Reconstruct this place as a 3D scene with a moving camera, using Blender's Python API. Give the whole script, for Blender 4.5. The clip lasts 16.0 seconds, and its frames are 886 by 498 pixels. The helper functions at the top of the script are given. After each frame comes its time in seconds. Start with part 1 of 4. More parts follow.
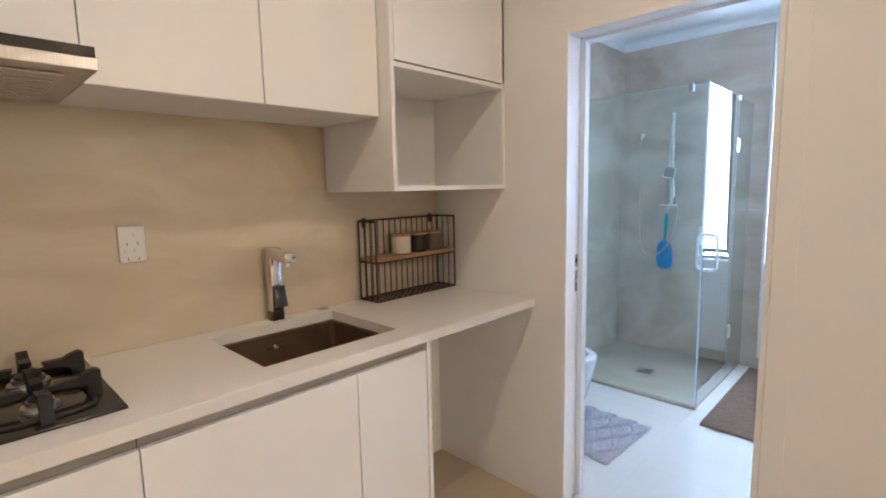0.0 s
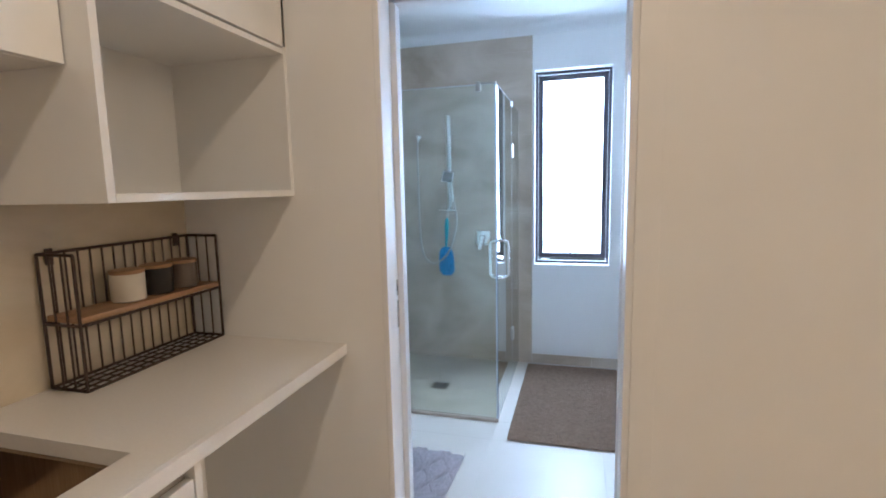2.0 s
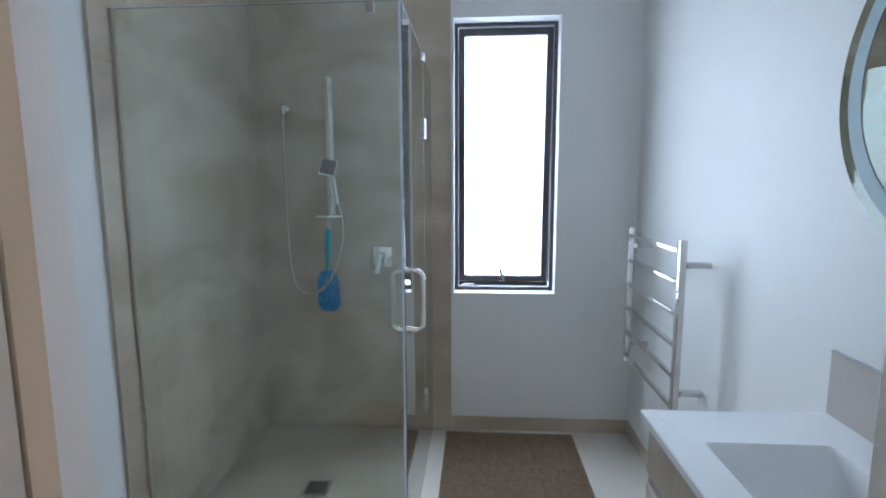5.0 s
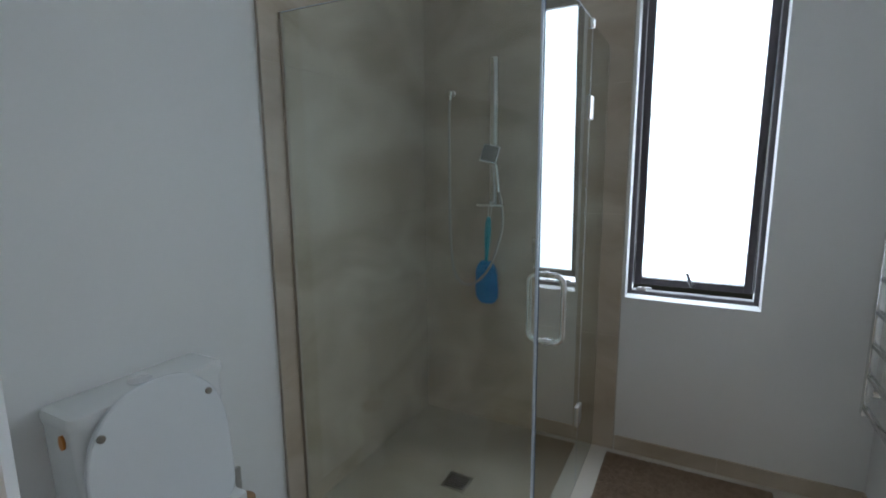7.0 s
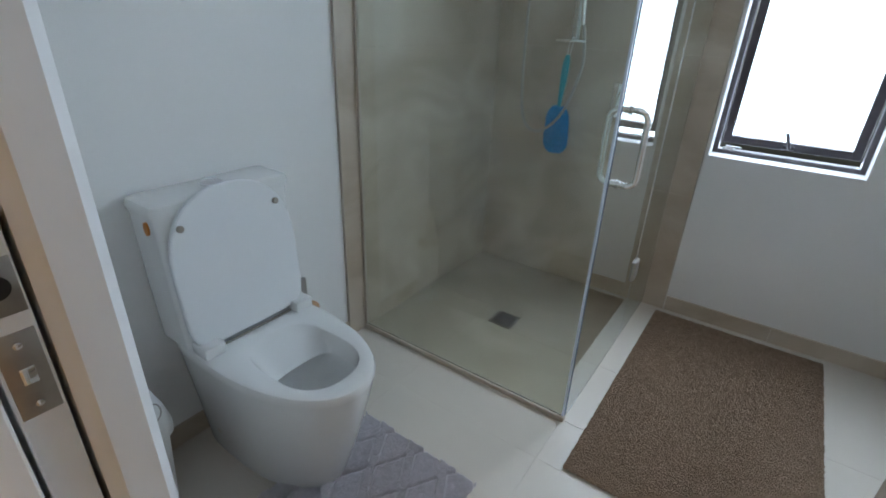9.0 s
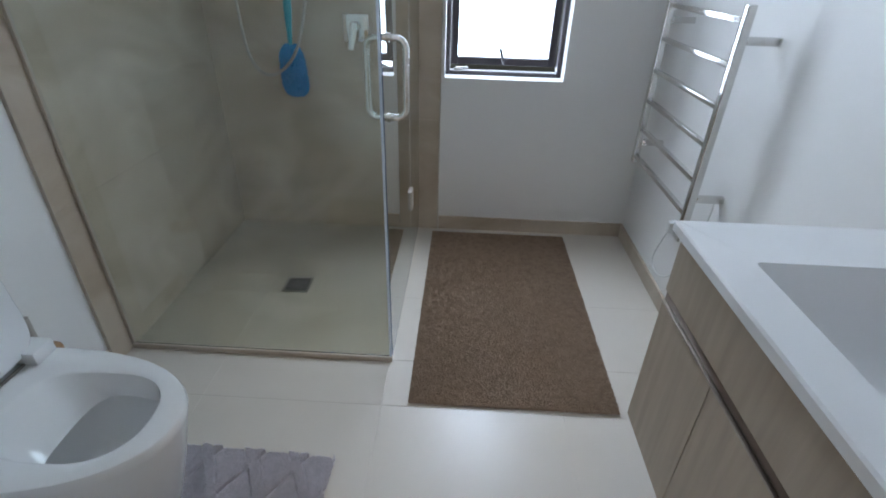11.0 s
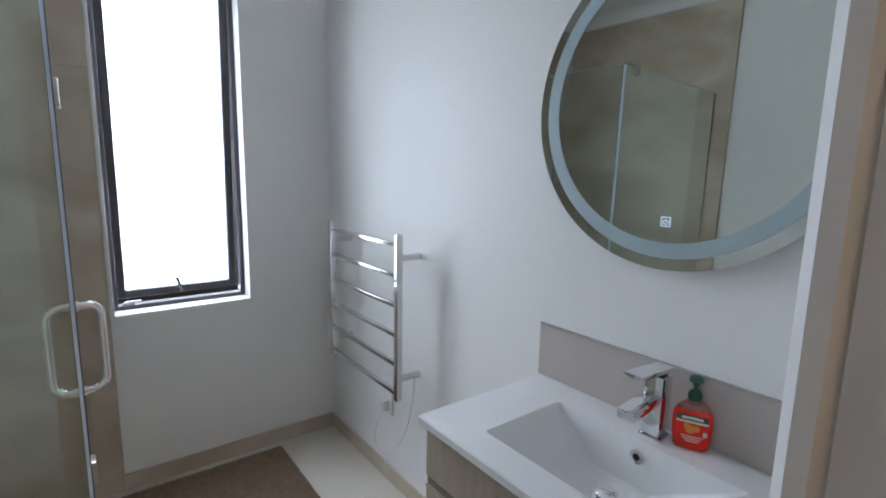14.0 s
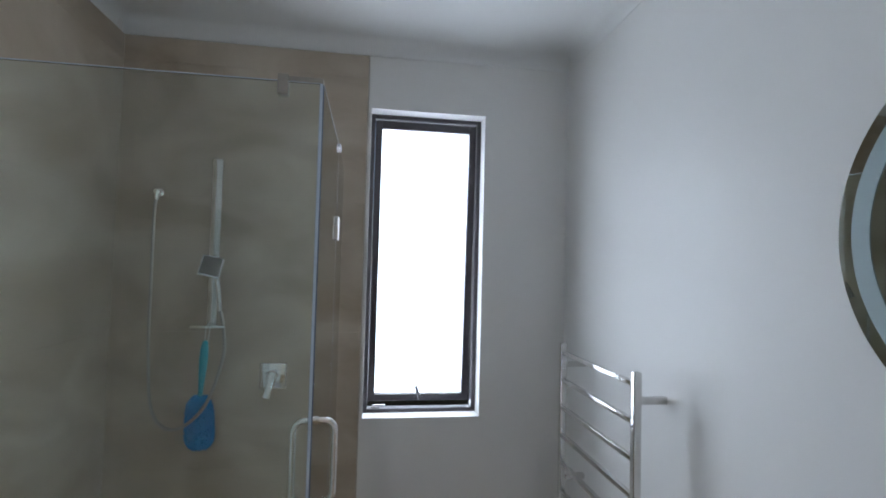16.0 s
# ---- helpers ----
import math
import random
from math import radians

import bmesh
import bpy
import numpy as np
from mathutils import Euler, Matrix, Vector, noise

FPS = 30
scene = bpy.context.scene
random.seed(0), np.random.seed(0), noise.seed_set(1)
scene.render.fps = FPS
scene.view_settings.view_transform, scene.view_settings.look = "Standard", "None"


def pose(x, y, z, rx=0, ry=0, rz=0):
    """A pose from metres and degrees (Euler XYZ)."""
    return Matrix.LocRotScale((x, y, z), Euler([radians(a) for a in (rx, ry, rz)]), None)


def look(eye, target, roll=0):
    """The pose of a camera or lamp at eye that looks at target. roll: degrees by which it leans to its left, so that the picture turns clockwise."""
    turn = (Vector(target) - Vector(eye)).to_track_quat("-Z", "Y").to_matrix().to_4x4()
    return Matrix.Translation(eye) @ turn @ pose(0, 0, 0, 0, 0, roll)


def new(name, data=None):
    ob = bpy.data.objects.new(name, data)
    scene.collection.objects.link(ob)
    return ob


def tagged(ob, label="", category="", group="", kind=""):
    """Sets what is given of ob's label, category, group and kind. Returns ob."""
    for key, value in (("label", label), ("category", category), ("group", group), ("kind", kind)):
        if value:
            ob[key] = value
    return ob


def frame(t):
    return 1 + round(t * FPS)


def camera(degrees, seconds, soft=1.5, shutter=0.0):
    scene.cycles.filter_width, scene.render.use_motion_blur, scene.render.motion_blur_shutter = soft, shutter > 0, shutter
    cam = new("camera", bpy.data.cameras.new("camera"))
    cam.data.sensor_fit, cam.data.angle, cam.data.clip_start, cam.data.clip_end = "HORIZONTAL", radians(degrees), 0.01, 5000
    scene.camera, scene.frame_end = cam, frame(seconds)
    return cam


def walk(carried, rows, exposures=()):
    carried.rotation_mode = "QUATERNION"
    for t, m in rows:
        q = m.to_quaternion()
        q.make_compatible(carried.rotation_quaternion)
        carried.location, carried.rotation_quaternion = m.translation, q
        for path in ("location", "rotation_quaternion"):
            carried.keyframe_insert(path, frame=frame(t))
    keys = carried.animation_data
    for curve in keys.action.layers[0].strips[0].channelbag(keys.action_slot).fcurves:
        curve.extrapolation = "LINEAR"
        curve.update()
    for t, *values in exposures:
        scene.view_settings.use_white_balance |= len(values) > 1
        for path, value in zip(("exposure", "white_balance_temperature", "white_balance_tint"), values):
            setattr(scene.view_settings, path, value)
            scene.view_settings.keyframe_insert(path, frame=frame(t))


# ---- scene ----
cam = camera(84.5, 16.0, 1.85)
PATH = [
    (0, (0.248, 0.227, 1.406), (-1.135, 1.65, 1.158), -1.2),
    (0.5, (0.14, 0.378, 1.426), (-1.05, 1.968, 1.187), 0.0),
    (1, (0.033, 0.48, 1.415), (-0.921, 2.221, 1.172), 1.4),
    (1.5, (-0.102, 0.561, 1.429), (-0.755, 2.437, 1.2), -0.4),
    (2, (-0.201, 0.612, 1.417), (-0.736, 2.523, 1.163), -1.2),
    (2.5, (-0.248, 0.748, 1.409), (-0.731, 2.67, 1.133), -0.8),
    (3, (-0.276, 0.955, 1.42), (-0.68, 2.898, 1.169), -0.5),
    (3.5, (-0.374, 1.158, 1.414), (-0.626, 3.125, 1.148), -0.3),
    (3.7, (-0.415, 1.249, 1.416), (-0.579, 3.224, 1.148), -0.7),
    (5.8, (-0.408, 1.907, 1.374), (-0.541, 3.887, 1.127), -0.2),
    (6, (-0.446, 1.917, 1.41), (-0.591, 3.892, 1.131), -0.6),
    (6.5, (-0.367, 1.969, 1.421), (-0.881, 3.88, 1.125), -0.7),
    (7, (-0.247, 2.003, 1.426), (-1.163, 3.749, 1.096), -0.5),
    (7.5, (-0.244, 1.988, 1.403), (-1.374, 3.592, 1.017), 0.0),
    (8, (-0.256, 1.996, 1.361), (-1.44, 3.526, 0.856), 0.9),
    (8.2, (-0.248, 2.007, 1.349), (-1.418, 3.518, 0.761), 1.4),
    (10.3, (-0.348, 2.025, 1.269), (-0.984, 3.604, 0.219), 2.8),
    (10.5, (-0.355, 2.033, 1.269), (-0.876, 3.656, 0.223), 2.6),
    (11, (-0.431, 2.051, 1.272), (-0.492, 3.773, 0.255), 1.7),
    (11.5, (-0.5, 2.042, 1.268), (-0.108, 3.734, 0.276), 0.9),
    (12, (-0.505, 2.024, 1.281), (0.148, 3.672, 0.354), 0.3),
    (12.5, (-0.555, 2.037, 1.316), (0.359, 3.625, 0.515), 0.9),
    (13, (-0.606, 2.052, 1.353), (0.559, 3.546, 0.712), 1.6),
    (13.5, (-0.623, 2.028, 1.398), (0.592, 3.544, 0.923), 1.3),
    (14, (-0.64, 2.018, 1.433), (0.559, 3.588, 1.118), 1.1),
    (14.5, (-0.658, 2.013, 1.462), (0.476, 3.652, 1.301), 0.9),
    (15, (-0.651, 2.019, 1.479), (0.383, 3.73, 1.436), 1.2),
    (15.5, (-0.59, 2.056, 1.483), (0.171, 3.905, 1.519), 1.5),
    (16, (-0.523, 2.108, 1.513), (-0.225, 4.084, 1.588), 1.5),
]
# kitchen warm, bathroom cool: the picture darkens as the camera nears the window
EXPOSURES = [(0.0, 0.17, 5080, 10), (1.5, 0.03, 5080, 10), (2.5, -0.14, 5200, 9), (3.5, -0.42, 5400, 8), (6.0, -1.3, 6150, 10), (7.0, -1.55, 6400, 9), (8.0, -1.26, 6200, 8), (10.5, -0.96, 6130, 11), (11.5, -1.02, 6330, 13), (12.5, -1.08, 6380, 15), (14.5, -1.18, 6400, 13), (16.0, -1.40, 6400, 13)]
walk(cam, [(t, look(eye, target, roll)) for t, eye, target, roll in PATH], EXPOSURES)

# ---------------------------------------------------------------- plan, metres
KW, KY = -1.515, 1.992            # kitchen back wall, door wall (kitchen face)
BY = 2.175                        # door wall (bathroom face)
BW, BE, BN = -1.636, 0.449, 4.437  # bathroom west, east and north faces
CEIL = 2.585
DL, DR, DH = -0.766, -0.078, 1.985  # door opening
GX, GY, GH = -0.657, 3.383, 1.975    # shower glass corner
WX0, WX1, WZ0, WZ1 = -0.544, 0.034, 0.788, 2.273  # window opening
TE = 3.284                       # edge of the shower tiles on the west wall
DG = 2.109                       # groove in the closing jamb
DC = 2.091                       # middle of the sliding door
CT = 0.922                       # kitchen counter top
VT = 0.838                       # vanity top

# ---------------------------------------------------------------- light
world = bpy.data.worlds.new("world")
scene.world = world
world.use_nodes = True
wn = world.node_tree.nodes
sky = wn.new("ShaderNodeTexSky")
sky.sky_type, sky.sun_disc = "NISHITA", False
sky.sun_elevation, sky.sun_rotation = radians(40), radians(200)
world.node_tree.links.new(sky.outputs[0], wn["Background"].inputs[0])
wn["Background"].inputs[1].default_value = 0.1
sun = new("sun", bpy.data.lights.new("sun", "SUN"))
sun.data.energy, sun.data.angle, sun.data.color = 0.8, radians(15), (1, 0.96, 0.9)
sun.matrix_world = look((0, -5, 6), (0, 0, 0))


def area(name, where, target, sx, sy, watts, colour):
    d = bpy.data.lights.new(name, "AREA")
    d.shape, d.size, d.size_y, d.energy, d.color = "RECTANGLE", sx, sy, watts, colour
    ob = new(name, d)
    ob.matrix_world = look(where, target)
    return ob


WM = (WX0 + WX1) / 2
SKY_TINT = (0.785, 0.91, 1.05)
area("window_daylight", (WM, 4.74, 1.55), (WM, 0, 1.55), 2.6, 2.4, 355.0, SKY_TINT)
area("window_skylight", (WM, 5.35, 3.1), (WM, 3.6, 0.5), 2.4, 1.6, 235.0, SKY_TINT)
# First lamp placed from the cast shadows; the other three are added unseen fill.
UNSEEN_DOWNLIGHTS = [(-0.25, 1.05, 6.5), (-0.25, -0.35, 7.5), (1.6, -1.1, 8.0), (2.85, 1.72, 42.0)]
for px, py, watts in UNSEEN_DOWNLIGHTS:
    d = bpy.data.lights.new("unseen_downlight_lamp", "AREA")
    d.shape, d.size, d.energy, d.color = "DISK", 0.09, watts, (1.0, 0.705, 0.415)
    new("unseen_downlight_lamp", d).matrix_world = look((px, py, CEIL - 0.012), (px, py, 0), 0)

# ---------------------------------------------------------------- materials
def mat(name, colour, rough=0.5, metal=0.0, **more):
    m = bpy.data.materials.new(name)
    m.use_nodes = True
    b = m.node_tree.nodes["Principled BSDF"]
    b.inputs["Base Color"].default_value = (*colour, 1)
    b.inputs["Roughness"].default_value = rough
    b.inputs["Metallic"].default_value = metal
    for key, value in more.items():
        b.inputs[key.replace("_", " ")].default_value = value
    return m


def vary(m, colour2, scale=4.0, detail=6.0, stretch=(1, 1, 1), low=0.35, high=0.7, bump=0.0, bump_scale=60.0, rough=None, jitter=0.0, distort=0.0, place=False):
    """Two-scale colour variation, a fine bump and a roughness spread, in object space."""
    n, l = m.node_tree.nodes, m.node_tree.links
    b = n["Principled BSDF"]
    base = tuple(b.inputs["Base Color"].default_value)
    tc, mp = n.new("ShaderNodeTexCoord"), n.new("ShaderNodeMapping")
    mp.inputs["Scale"].default_value = stretch
    if place:
        l.new(n.new("ShaderNodeNewGeometry").outputs["Position"], mp.inputs["Vector"])
    else:
        l.new(tc.outputs["Object"], mp.inputs["Vector"])
    if jitter:
        oi, ad = n.new("ShaderNodeObjectInfo"), n.new("ShaderNodeVectorMath")
        ad.operation = "SCALE"
        ad.inputs[0].default_value = (7.3, 3.1, 5.7)
        l.new(oi.outputs["Random"], ad.inputs["Scale"])
        l.new(ad.outputs[0], mp.inputs["Location"])
    tx = n.new("ShaderNodeTexNoise")
    tx.inputs["Scale"].default_value, tx.inputs["Detail"].default_value = scale, detail
    tx.inputs["Distortion"].default_value = distort
    l.new(mp.outputs[0], tx.inputs["Vector"])
    rp = n.new("ShaderNodeMapRange")
    rp.inputs["From Min"].default_value, rp.inputs["From Max"].default_value = low, high
    l.new(tx.outputs["Fac"], rp.inputs["Value"])
    mx = n.new("ShaderNodeMix")
    mx.data_type = "RGBA"
    mx.inputs["A"].default_value, mx.inputs["B"].default_value = base, (*colour2, 1)
    l.new(rp.outputs[0], mx.inputs["Factor"])
    l.new(mx.outputs["Result"], b.inputs["Base Color"])
    if rough:
        rr = n.new("ShaderNodeMapRange")
        rr.inputs["To Min"].default_value, rr.inputs["To Max"].default_value = rough
        l.new(tx.outputs["Fac"], rr.inputs["Value"])
        l.new(rr.outputs[0], b.inputs["Roughness"])
    if bump:
        t2, bp = n.new("ShaderNodeTexNoise"), n.new("ShaderNodeBump")
        t2.inputs["Scale"].default_value, t2.inputs["Detail"].default_value = bump_scale, 4
        l.new(mp.outputs[0], t2.inputs["Vector"])
        bp.inputs["Strength"].default_value, bp.inputs["Distance"].default_value = bump, 0.002
        l.new(t2.outputs["Fac"], bp.inputs["Height"])
        l.new(bp.outputs[0], b.inputs["Normal"])
    return m


PAINT = vary(mat("wall_paint", (0.83, 0.82, 0.80), 0.42), (0.80, 0.79, 0.77), 1.2, 3, bump=0.12, bump_scale=260, rough=(0.36, 0.5))
CEILING = vary(mat("ceiling_paint", (0.85, 0.85, 0.84), 0.7), (0.82, 0.82, 0.81), 1.0, 3, bump=0.1, bump_scale=200)
TRIM = vary(mat("trim_gloss_paint", (0.83, 0.82, 0.81), 0.3), (0.8, 0.79, 0.78), 3, 3, bump=0.05, bump_scale=90)
FLOOR_TILE = vary(mat("floor_porcelain", (0.575, 0.52, 0.45), 0.28), (0.625, 0.57, 0.50), 1.7, 6, (1, 1.6, 1), 0.2, 0.8, bump=0.06, bump_scale=120, rough=(0.29, 0.30), distort=0.3, place=True)
KITCHEN_FLOOR = vary(mat("kitchen_floor_porcelain", (0.48, 0.39, 0.275), 0.3), (0.54, 0.45, 0.33), 1.7, 6, (1, 1.6, 1), 0.2, 0.8, bump=0.06, bump_scale=120, rough=(0.29, 0.33), distort=0.3, place=True)
SHOWER_TILE = vary(mat("shower_floor_porcelain", (0.37, 0.31, 0.23), 0.3), (0.47, 0.41, 0.325), 2.2, 8, (1, 1.4, 1), 0.34, 0.68, bump=0.06, bump_scale=120, rough=(0.30, 0.33), distort=0.8, place=True)
WALL_TILE = vary(mat("wall_porcelain", (0.43, 0.345, 0.252), 0.35), (0.60, 0.515, 0.415), 1.7, 10, (1.0, 1.0, 1.7), 0.34, 0.68, bump=0.06, bump_scale=120, rough=(0.26, 0.42), distort=1.2, place=True)
SPLASH_TILE = vary(mat("splashback_porcelain", (0.51, 0.425, 0.30), 0.35), (0.64, 0.555, 0.415), 1.6, 9, (1, 1, 2.4), 0.32, 0.66, bump=0.05, bump_scale=120, rough=(0.28, 0.45), distort=1.5, place=True)
GROUT = vary(mat("grout", (0.60, 0.53, 0.44), 0.7), (0.55, 0.485, 0.40), 20, 4)
CABINET = vary(mat("cabinet_lacquer", (0.80, 0.79, 0.77), 0.35), (0.77, 0.76, 0.74), 2, 3, bump=0.03, bump_scale=150, rough=(0.3, 0.4))
STONE = vary(mat("engineered_stone", (0.745, 0.715, 0.67), 0.3), (0.725, 0.695, 0.65), 140, 5, low=0.4, high=0.65, rough=(0.26, 0.36))
# Dark beige carries the shade of the finger-pull gap in its colour.
GAP_SHADE = mat("recess_shade", (0.35, 0.32, 0.28), 0.6)
STEEL = vary(mat("brushed_steel", (0.52, 0.5, 0.47), 0.32, 1.0), (0.44, 0.42, 0.4), 8, 5, (1, 30, 1), bump=0.05, bump_scale=80)
SINK = vary(mat("sink_steel", (0.38, 0.30, 0.22), 0.34, 1.0), (0.30, 0.235, 0.17), 10, 5, (20, 1, 1), bump=0.05, bump_scale=90)
CHROME = mat("chrome", (0.82, 0.82, 0.83), 0.06, 1.0)
POLISHED = vary(mat("polished_steel", (0.72, 0.71, 0.69), 0.12, 1.0), (0.66, 0.65, 0.63), 12, 3)
BLACKGLASS = mat("black_glass", (0.025, 0.02, 0.017), 0.12)
CASTIRON = vary(mat("cast_iron", (0.012, 0.011, 0.010), 0.5), (0.022, 0.02, 0.018), 60, 4, bump=0.3, bump_scale=200)
WIRE = vary(mat("dark_wire", (0.05, 0.032, 0.025), 0.45, 0.4), (0.08, 0.05, 0.04), 40, 3)
OAK = vary(mat("shelf_wood", (0.42, 0.25, 0.13), 0.55), (0.30, 0.17, 0.085), 7, 8, (14, 1, 14), bump=0.1, bump_scale=60)
CREAM = vary(mat("cream_ceramic", (0.66, 0.60, 0.50), 0.4), (0.6, 0.55, 0.45), 12, 3)
CHARCOAL = vary(mat("charcoal_ceramic", (0.009, 0.008, 0.007), 0.5), (0.02, 0.017, 0.015), 12, 3)
TAUPE = vary(mat("taupe_ceramic", (0.10, 0.072, 0.056), 0.45), (0.12, 0.09, 0.07), 12, 3)
PLASTIC = vary(mat("white_plastic", (0.78, 0.78, 0.76), 0.35), (0.74, 0.74, 0.72), 6, 3)
CERAMIC = vary(mat("white_vitreous_china", (0.82, 0.82, 0.81), 0.08, Coat_Weight=0.4), (0.79, 0.79, 0.78), 3, 2)
SEAT = vary(mat("seat_plastic", (0.80, 0.81, 0.82), 0.22), (0.77, 0.78, 0.79), 3, 2)
VTOP = vary(mat("vanity_polymarble", (0.83, 0.83, 0.83), 0.14), (0.8, 0.8, 0.8), 3, 2)
LAMINATE = vary(mat("grey_oak_laminate", (0.445, 0.37, 0.287), 0.5), (0.36, 0.293, 0.222), 5, 9, (9, 9, 0.8), 0.3, 0.72, bump=0.05, bump_scale=50)
ALU = vary(mat("dark_aluminium", (0.07, 0.062, 0.07), 0.4, 0.3), (0.085, 0.076, 0.083), 30, 3)
ALU_LIGHT = vary(mat("anodised_aluminium", (0.55, 0.54, 0.53), 0.3, 1.0), (0.5, 0.49, 0.48), 20, 3)
RUG = vary(mat("brown_pile", (0.37, 0.262, 0.182), 0.95), (0.275, 0.193, 0.132), 45, 6, bump=0.6, bump_scale=500)
GREYMAT = vary(mat("grey_pile", (0.74, 0.70, 0.74), 0.95), (0.63, 0.60, 0.63), 50, 6, bump=0.6, bump_scale=500)
BLUE = vary(mat("blue_net", (0.004, 0.32, 0.70), 0.55), (0.002, 0.22, 0.56), 60, 4)
TEAL = mat("teal_plastic", (0.03, 0.36, 0.46), 0.3)
GREEN = mat("dark_green_plastic", (0.012, 0.075, 0.045), 0.3)
RED = mat("red_soap", (1.0, 0.045, 0.03), 0.08, Transmission_Weight=0.2, IOR=1.35)
CLEAR = mat("clear_bottle", (0.95, 0.6, 0.55), 0.08, Transmission_Weight=0.95, IOR=1.2)
LABEL = mat("label_print", (0.75, 0.7, 0.62), 0.5)
LABEL_GREEN = mat("label_green", (0.02, 0.09, 0.035), 0.4)
LABEL_ORANGE = mat("label_orange", (0.75, 0.25, 0.03), 0.5)
STICKER = mat("orange_sticker", (0.55, 0.2, 0.03), 0.5)
SEAL = vary(mat("beige_trim", (0.47, 0.405, 0.33), 0.45), (0.42, 0.36, 0.29), 12, 3)
# Rubber black; it also fills holes, slots and gaps for their shade.
BLACK = mat("black_rubber_and_holes", (0.02, 0.02, 0.02), 0.6)
BRASSY = vary(mat("satin_nickel", (0.42, 0.38, 0.33), 0.35, 1.0), (0.36, 0.32, 0.28), 30, 4)
GLASS = mat("shower_glass", (0.915, 0.985, 0.958), 0.0, Transmission_Weight=1.0, IOR=1.5)
# Pale colour stands for window light caught in the polished glass edges.
EDGE_GLINT = mat("glass_edge_glint", (0.62, 0.70, 0.80), 0.1)
# Dark blue copy paints the shaded line beside the bright edge.
EDGE_DARK = mat("glass_edge_shade", (0.12, 0.16, 0.24), 0.08)
HANDLE = mat("handle_chrome", (0.80, 0.79, 0.77), 0.05, 1.0)
NOZZLE = vary(mat("nozzle_rubber", (0.16, 0.15, 0.135), 0.5), (0.26, 0.245, 0.225), 160, 2)
PULL = vary(mat("bronze_rail", (0.17, 0.125, 0.10), 0.35, 0.7), (0.13, 0.095, 0.075), 20, 3)
PANE = mat("window_pane", (0.98, 0.99, 1.0), 0.0, Transmission_Weight=1.0, IOR=1.45)
MIRROR = mat("mirror_silver", (0.69, 0.73, 0.685), 0.015, 1.0)
FROST = mat("frosted_mirror_band", (0.36, 0.45, 0.47), 0.6)
LAMP_ICON = mat("touch_icon", (0.75, 0.85, 1.0), 0.5, Emission_Strength=0.8, Emission_Color=(0.6, 0.75, 1.0, 1))
DIFFUSER = mat("lamp_diffuser", (0.9, 0.9, 0.88), 0.5, Emission_Strength=4.0, Emission_Color=(1.0, 0.75, 0.45, 1))

# ---------------------------------------------------------------- mesh helpers
def link_bm(name, bm, material, parent=None, label="", smooth=False):
    me = bpy.data.meshes.new(name)
    bm.normal_update()
    bm.to_mesh(me)
    bm.free()
    for m in material if isinstance(material, (list, tuple)) else [material]:
        me.materials.append(m)
    if smooth:
        me.shade_smooth()
        me.set_sharp_from_angle(angle=radians(38))
    ob = new(name, me)
    if parent:
        ob.parent = parent
    if label:
        ob["label"] = label
    return ob


def part(name, bm, material, parent, label="", smooth=True):
    return link_bm(name, bm, material, parent, label, smooth)


def thing(name, label, category, group="", where=(0, 0, 0)):
    ob = new(name)
    ob.location = where
    return tagged(ob, label, category, group)


def add_box(bm, a, b, bevel=0.0, seg=2):
    """An upright box between two corners, with rounded edges."""
    a, b = [min(p, q) for p, q in zip(a, b)], [max(p, q) for p, q in zip(a, b)]
    made = bmesh.ops.create_cube(bm, size=1)["verts"]
    for v in made:
        v.co = Vector([a[i] + (v.co[i] + 0.5) * (b[i] - a[i]) for i in range(3)])
    if bevel:
        edges = list({e for v in made for e in v.link_edges})
        bmesh.ops.bevel(bm, geom=edges, offset=bevel, segments=seg, affect="EDGES", profile=0.5)
    return bm


def box(a, b, bevel=0.0, seg=2):
    return add_box(bmesh.new(), a, b, bevel, seg)


def add_tube(bm, path, r, sides=12, closed=False, flat=None):
    """A tube along a list of points; flat=(rx, ry) makes it a rectangle."""
    pts = [Vector(p) for p in path]
    rings = []
    ref = None
    for i, p in enumerate(pts):
        if closed:
            d = pts[(i + 1) % len(pts)] - pts[i - 1]
        else:
            d = pts[min(i + 1, len(pts) - 1)] - pts[max(i - 1, 0)]
        d.normalize()
        if ref is None:
            ref = Vector((0, 0, 1)) if abs(d.z) < 0.9 else Vector((1, 0, 0))
        u = (ref - d * ref.dot(d)).normalized()
        ref = u
        v = d.cross(u)
        ring = []
        for k in range(sides):
            a = 2 * math.pi * k / sides
            ring.append(bm.verts.new(p + r * (u * math.cos(a) + v * math.sin(a))))
        rings.append(ring)
    n = len(rings)
    for i in range(n if closed else n - 1):
        a, b = rings[i], rings[(i + 1) % n]
        for k in range(sides):
            bm.faces.new((a[k], a[(k + 1) % sides], b[(k + 1) % sides], b[k]))
    if not closed:
        bm.faces.new(rings[0][::-1])
        bm.faces.new(rings[-1])
    return bm


def tube(path, r, sides=12, closed=False):
    return add_tube(bmesh.new(), path, r, sides, closed)


